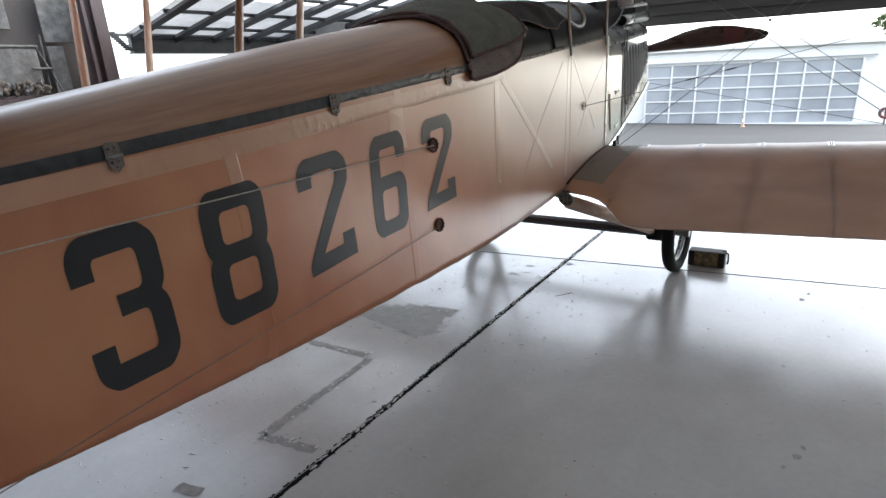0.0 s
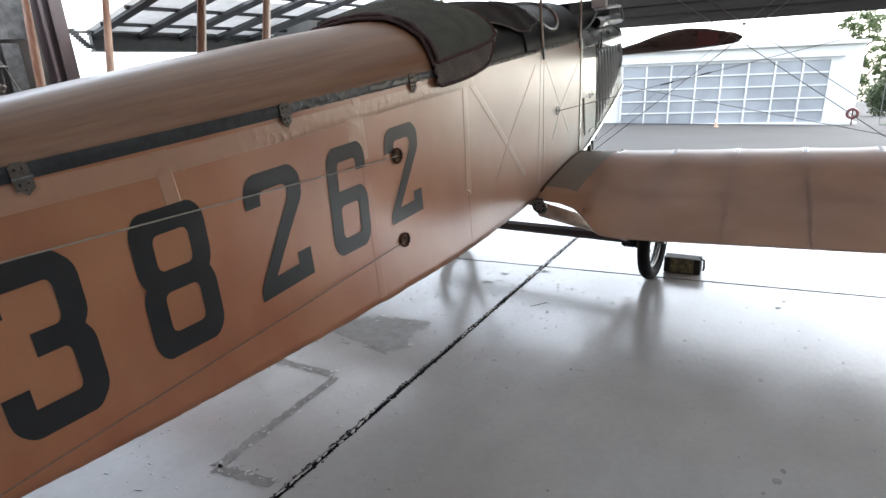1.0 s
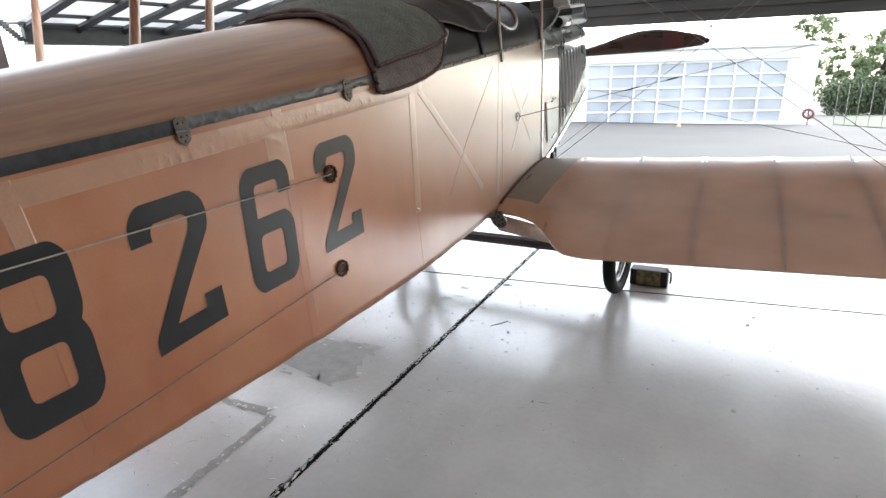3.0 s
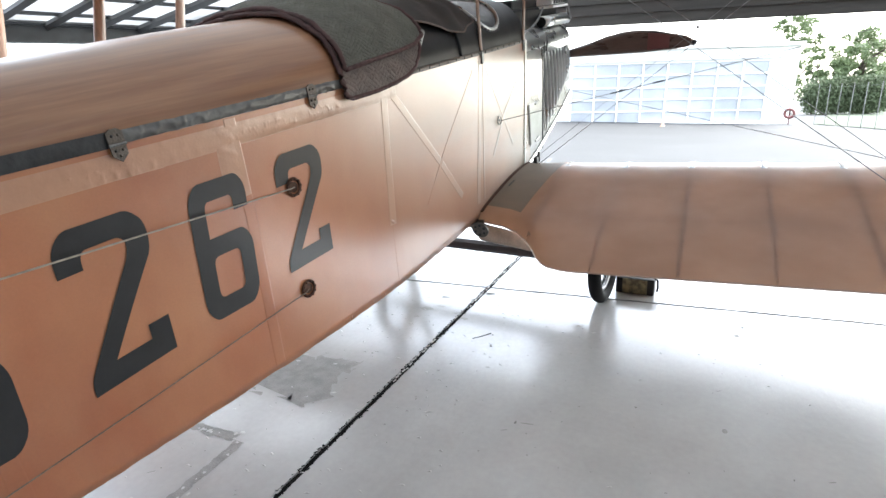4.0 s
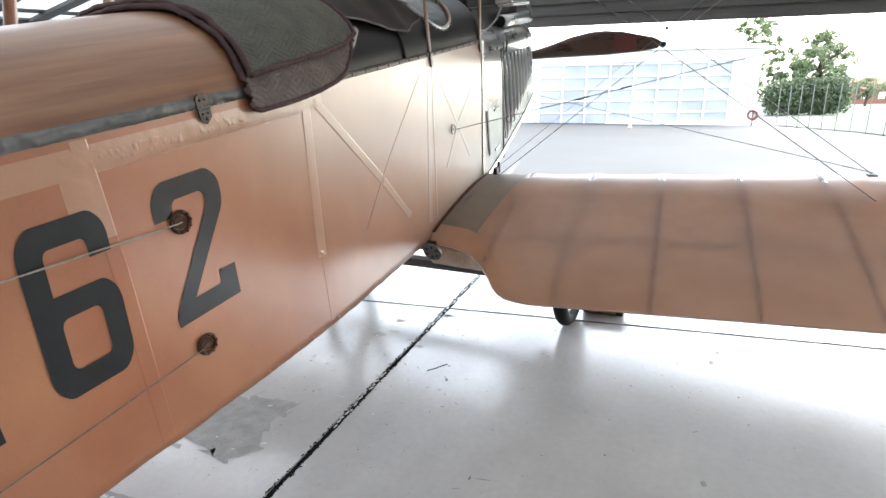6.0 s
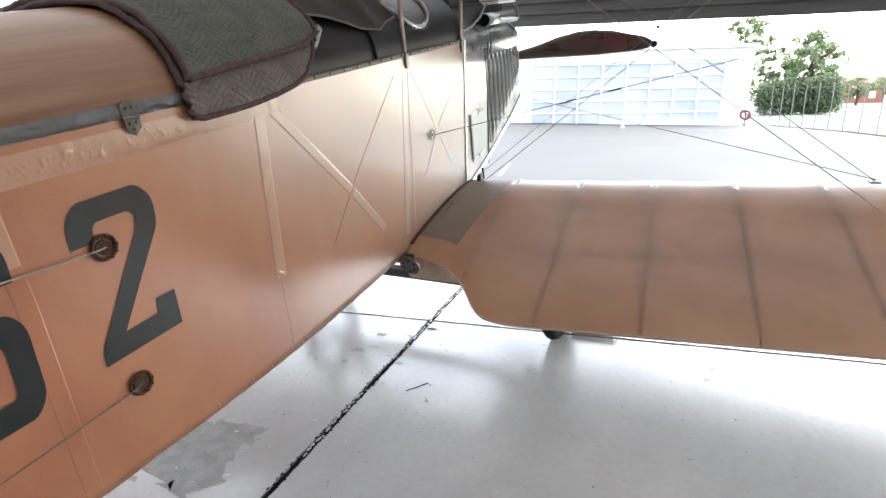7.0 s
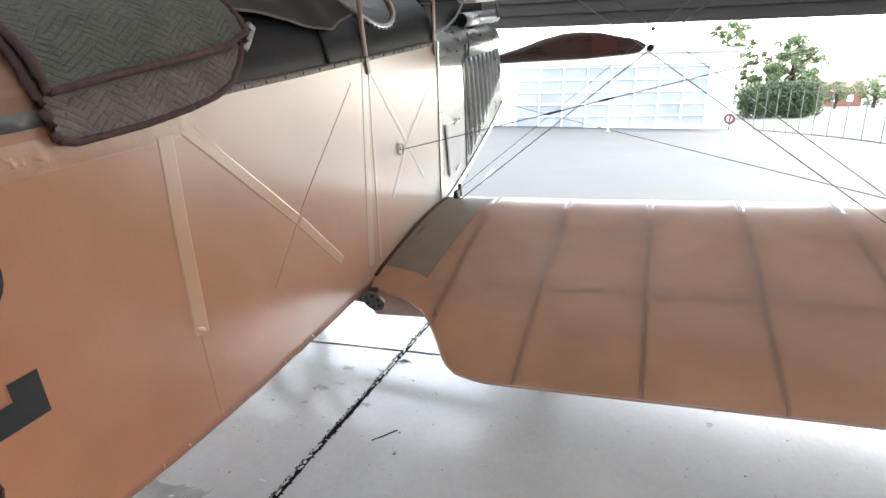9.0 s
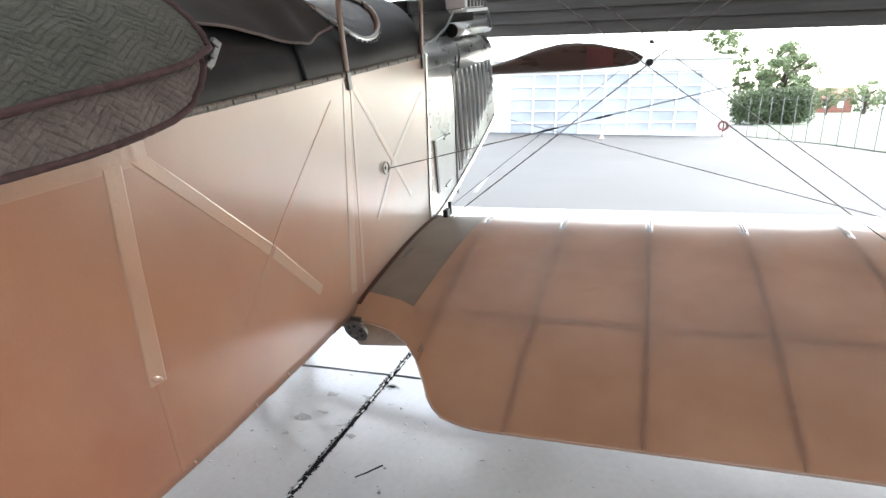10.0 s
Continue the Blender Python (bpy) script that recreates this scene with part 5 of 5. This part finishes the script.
def wheel(c):
    ax = (AIR.to_3x3().inverted() @ Vector((math.cos(radians(5)), math.sin(radians(5)), 0)))
    c = Vector(L(*c))
    bm = bmesh.new()
    ring(bm, c, 0.285, 0.048, ax, 40, 12)
    w = part("wheel", bm, "rubber", plane, "black tyre on a wire-spoked wheel", smooth=True)
    bm = bmesh.new()
    ring(bm, c, 0.235, 0.014, ax, 40, 8)
    part("rim", bm, "steel", w, smooth=True)
    q = Vector(ax).to_track_quat("Z", "Y").to_matrix()
    for k in range(28):
        a = 2 * math.pi * k / 28
        o = q @ Vector((math.cos(a), math.sin(a), 0))
        o2 = q @ Vector((math.cos(a + 0.5), math.sin(a + 0.5), 0))
        part("spoke", bar([c + o * 0.235, c + o2 * 0.03 + Vector(ax) * (0.06 if k % 2 else -0.06)], 0.0022, seg=4), "steel", w)
    part("hub", bar([c - Vector(ax) * 0.09, c + Vector(ax) * 0.09], 0.035, seg=12), "steel", w)


LAT = Vector((math.cos(radians(5)), math.sin(radians(5)), 0))
wheel(WC)
wheel(WC - LAT * 1.9)
part("axle", bar([L(*(WC - LAT * 0.02)), L(*(WC - LAT * 1.9))], 0.022, seg=10), "girder", plane, "dark axle")
part("spreader_bar", bar([L(*(WC - LAT * 0.16 + Vector((0, -0.05, 0.0)))), L(*(WC - LAT * 1.75 + Vector((0, -0.05, 0.0))))], 0.055, 0.045, 8), "column", plane, "dark spreader bar between the wheels")
for s in (1, -1):
    foot = WC - LAT * (0.17 if s > 0 else 1.73)
    a = (0.455 * s, -0.17, -1.015)
    g = part("gear_leg", bar([a, tuple(Vector(a).lerp(Vector(L(*foot)), 0.5)), L(*foot)], 0.043, 0.058, 14, up=(0, 1, 0)), "wrap", plane, "fabric-wrapped undercarriage leg", smooth=True)
    part("gear_leg", bar([(0.38 * s, 0.72, -0.92), L(*foot)], 0.025, 0.05, 12, up=(0, 1, 0)), "wood", plane, "wooden undercarriage leg", smooth=True)
    bm = bmesh.new()
    disc(bm, (0.462 * s, -0.205, -0.985), 0.055, 0.014, (0, 1, 0.25), 28)
    box(bm, (0.43 * s, -0.19, -0.955), (0.11, 0.016, 0.06), bevel=0.006)
    lug = part("gear_fitting", bm, "dark_steel", plane, "rounded perforated steel leg fitting")
    # Black discs on the solid plate stand for the shade in its holes.
    for k in range(6):
        q = 0.4 + k * math.pi / 3
        bm = bmesh.new()
        disc(bm, ((0.462 + 0.033 * math.cos(q)) * s, -0.2135 - 0.008 * math.sin(q), -0.985 + 0.033 * math.sin(q)), 0.0085, 0.006, (0, 1, 0.25), 12)
        part("bolt_hole", bm, "black", lug)
    bm = bmesh.new()
    box(bm, L(*(foot + Vector((0, -0.02, -0.01)))), (0.12, 0.14, 0.10), bevel=0.02)
    sh = part("shock_cord", bm, "rubber", plane, "black bound rubber shock cord", smooth=False)
for k in range(4):
    part("cord_turn", bar([L(*(WC - LAT * (0.12 + 0.03 * k) + Vector((0, 0.08 * math.cos(q), 0.07 * math.sin(q) - 0.01)))) for q in lin(0, 6.28, 14)], 0.013, seg=6), "rubber", plane)
part("tail_skid", bar([(0, -5.4, -0.45), (0, -5.55, -0.8), (0, -5.75, -1.07)], 0.03, 0.04, 8), "wood", plane, "wooden tail skid")
part("tail_post", boxes(((0, -5.7, -0.2), (0.05, 0.04, 0.5))), "wood", plane)

# chock by the wheel
ck = empty("wheel_chock", Matrix.Translation((-1.17, 4.60, 0)) @ pose(0, 0, 0, 0, 0, 8), "dark wooden wheel chock with worn yellow paint", "chock")
part("block", boxes(((0, 0, 0.065), (0.28, 0.13, 0.13)), bevel=0.012), "dim", ck)
bm = bmesh.new()
box(bm, (0.0, -0.067, 0.066), (0.18, 0.006, 0.115), bevel=0.002)
part("painted_face", bm, "yellow", ck, "worn yellow painted face")
part("rope", bar([(0.12, 0.0, 0.128), (0.16, -0.03, 0.12), (0.165, -0.05, 0.07), (0.16, -0.06, 0.04)], 0.008), "rubber", ck)

# ---- quilted blanket over the rear cockpit ----
def drape(u, q, off):
    """A point over the deck for q >= 0, hanging down the side for q < 0."""
    if q >= 0:
        p = arch(u, q, 0.066, off)
        return Vector(p)
    return Vector((half(u) + off + 0.006, u, 0.066 + q * 0.42))


def quilt(u, s, seed):
    """Height of the padding between the stitched herringbone lines, with creases."""
    k = u / 0.075 + 0.16 * wob(u, s, seed, 9.0)
    z = abs((k % 2.0) - 1.0)
    t = s * 40.0 + z * 2.6 + 0.5 * wob(u, s, 2.0 + seed, 11.0)
    c = s * 20.0 - z * 1.3 + 0.5 * wob(u, s, 6.0 + seed, 8.0)
    puff = min(1.0, 2.6 * abs(math.sin(math.pi * t))) * min(1.0, 0.45 + 2.2 * abs(math.sin(math.pi * c)))
    return 0.0042 * puff + 0.0018 * wob(u, s, 1.0 + seed, 80.0) + 0.0045 * wob(u, s, 3.0 + seed, 20.0)


def sheet(name, u0, u1, lo_fn, off, material, label, nu=230, nq=430, parent=None, hump=0.0):
    bm = bmesh.new()
    def at(a, b):
        u = u0(b) + (u1(b) - u0(b)) * a
        q = lo_fn(a) + (2.1 - lo_fn(a)) * b
        p = drape(u, q, off + 0.006 * wob(u, q, off * 50, 4) + 0.004 * wob(u, q, 8, 11))
        n = Vector((math.cos(max(0, q)), 0, math.sin(max(0, q))))
        p += n * (quilt(u, q * 0.42, off * 40) + hump * math.sin(math.pi * a) * max(0, math.sin(q)) ** 2)
        return p
    grid(at, lin(0, 1, nu), lin(0, 1, nq), bm)
    bmesh.ops.recalc_face_normals(bm, faces=bm.faces)
    if sum(f.normal.z for f in bm.faces) < 0:
        bmesh.ops.reverse_faces(bm, faces=bm.faces)
    return part(name, bm, material, parent, label, smooth=True), at


bl = empty("quilted_blanket", AIR, "green quilted moving blanket with maroon binding over the cockpit", "blanket")
under, f1 = sheet("under_layer", lambda b: -1.27 - 0.02 * b, lambda b: -0.66 + 0.02 * b, lambda a: float(np.interp(a, [0, 0.06, 0.35, 0.6, 0.75, 0.86, 0.94, 1.0], [-0.15, -0.18, -0.175, -0.145, -0.11, -0.05, 0.06, 0.22])), 0.012, "lining", "brown quilted lower layer", parent=bl)
over, f2 = sheet("upper_layer", lambda b: -1.255 - 0.03 * b, lambda b: -0.62 + 0.04 * b, lambda a: float(np.interp(a, [0, 0.3, 0.6, 0.85, 1.0], [0.10, 0.15, 0.19, 0.25, 0.36])), 0.024, "quilt", "green quilted upper layer", parent=bl, hump=0.06)
for f, o in ((f1, 0.0), (f2, 0.004)):
    part("binding", bar([f(a, 0.0) + Vector((o, 0, 0)) for a in lin(0, 1, 60)], 0.010, 0.009, 8), "border", bl, "maroon binding", smooth=True)
    part("binding", bar([f(0.0, b) + Vector((o, 0, 0)) for b in lin(0, 1, 60)], 0.012, 0.010, 8), "border", bl, "maroon binding", smooth=True)
    part("binding", bar([f(1.0, b) + Vector((o, 0, 0)) for b in lin(0, 1, 60)], 0.009, 0.009, 8), "border", bl, "maroon binding", smooth=True)

# black cover cloth over the front of the cockpit
cv = empty("cockpit_cover", AIR, "black cloth cockpit cover with a pale hem", "cover")
def cov(a, b):
    u = -0.66 + 0.72 * a
    q = 0.34 + 0.62 * abs(a - 0.70) + 0.08 * wob(a, 1, 2, 3) + (2.3 - 0.34) * b
    p = Vector(arch(u, q, 0.03, 0.02 + 0.02 * wob(a, b, 3, 5)))
    return p + Vector((0, 0, 0.05 * math.sin(math.pi * a) * b))
bm = grid(cov, lin(0, 1, 30), lin(0, 1, 30))
bmesh.ops.recalc_face_normals(bm, faces=bm.faces)
part("cloth", bm, "cloth", cv, smooth=True)
part("hem", bar([cov(a, 0) for a in lin(0, 1, 30)], 0.005, seg=6), "lining", cv, "pale hem")
tagged(part("clamp", boxes(((0, 0, 0), (0.014, 0.11, 0.02)), ((0.004, 0.042, 0.012), (0.018, 0.02, 0.026)), ((0.004, -0.03, 0.010), (0.018, 0.02, 0.022)), ((0.004, 0.0, 0.008), (0.016, 0.012, 0.018)), bevel=0.005), "steel"), "bright metal clamp on the cockpit edge", "clamp").matrix_world = AIR @ Matrix.Translation((0.425, -0.585, 0.15)) @ pose(0, 0, 0, 50, 0, 0)
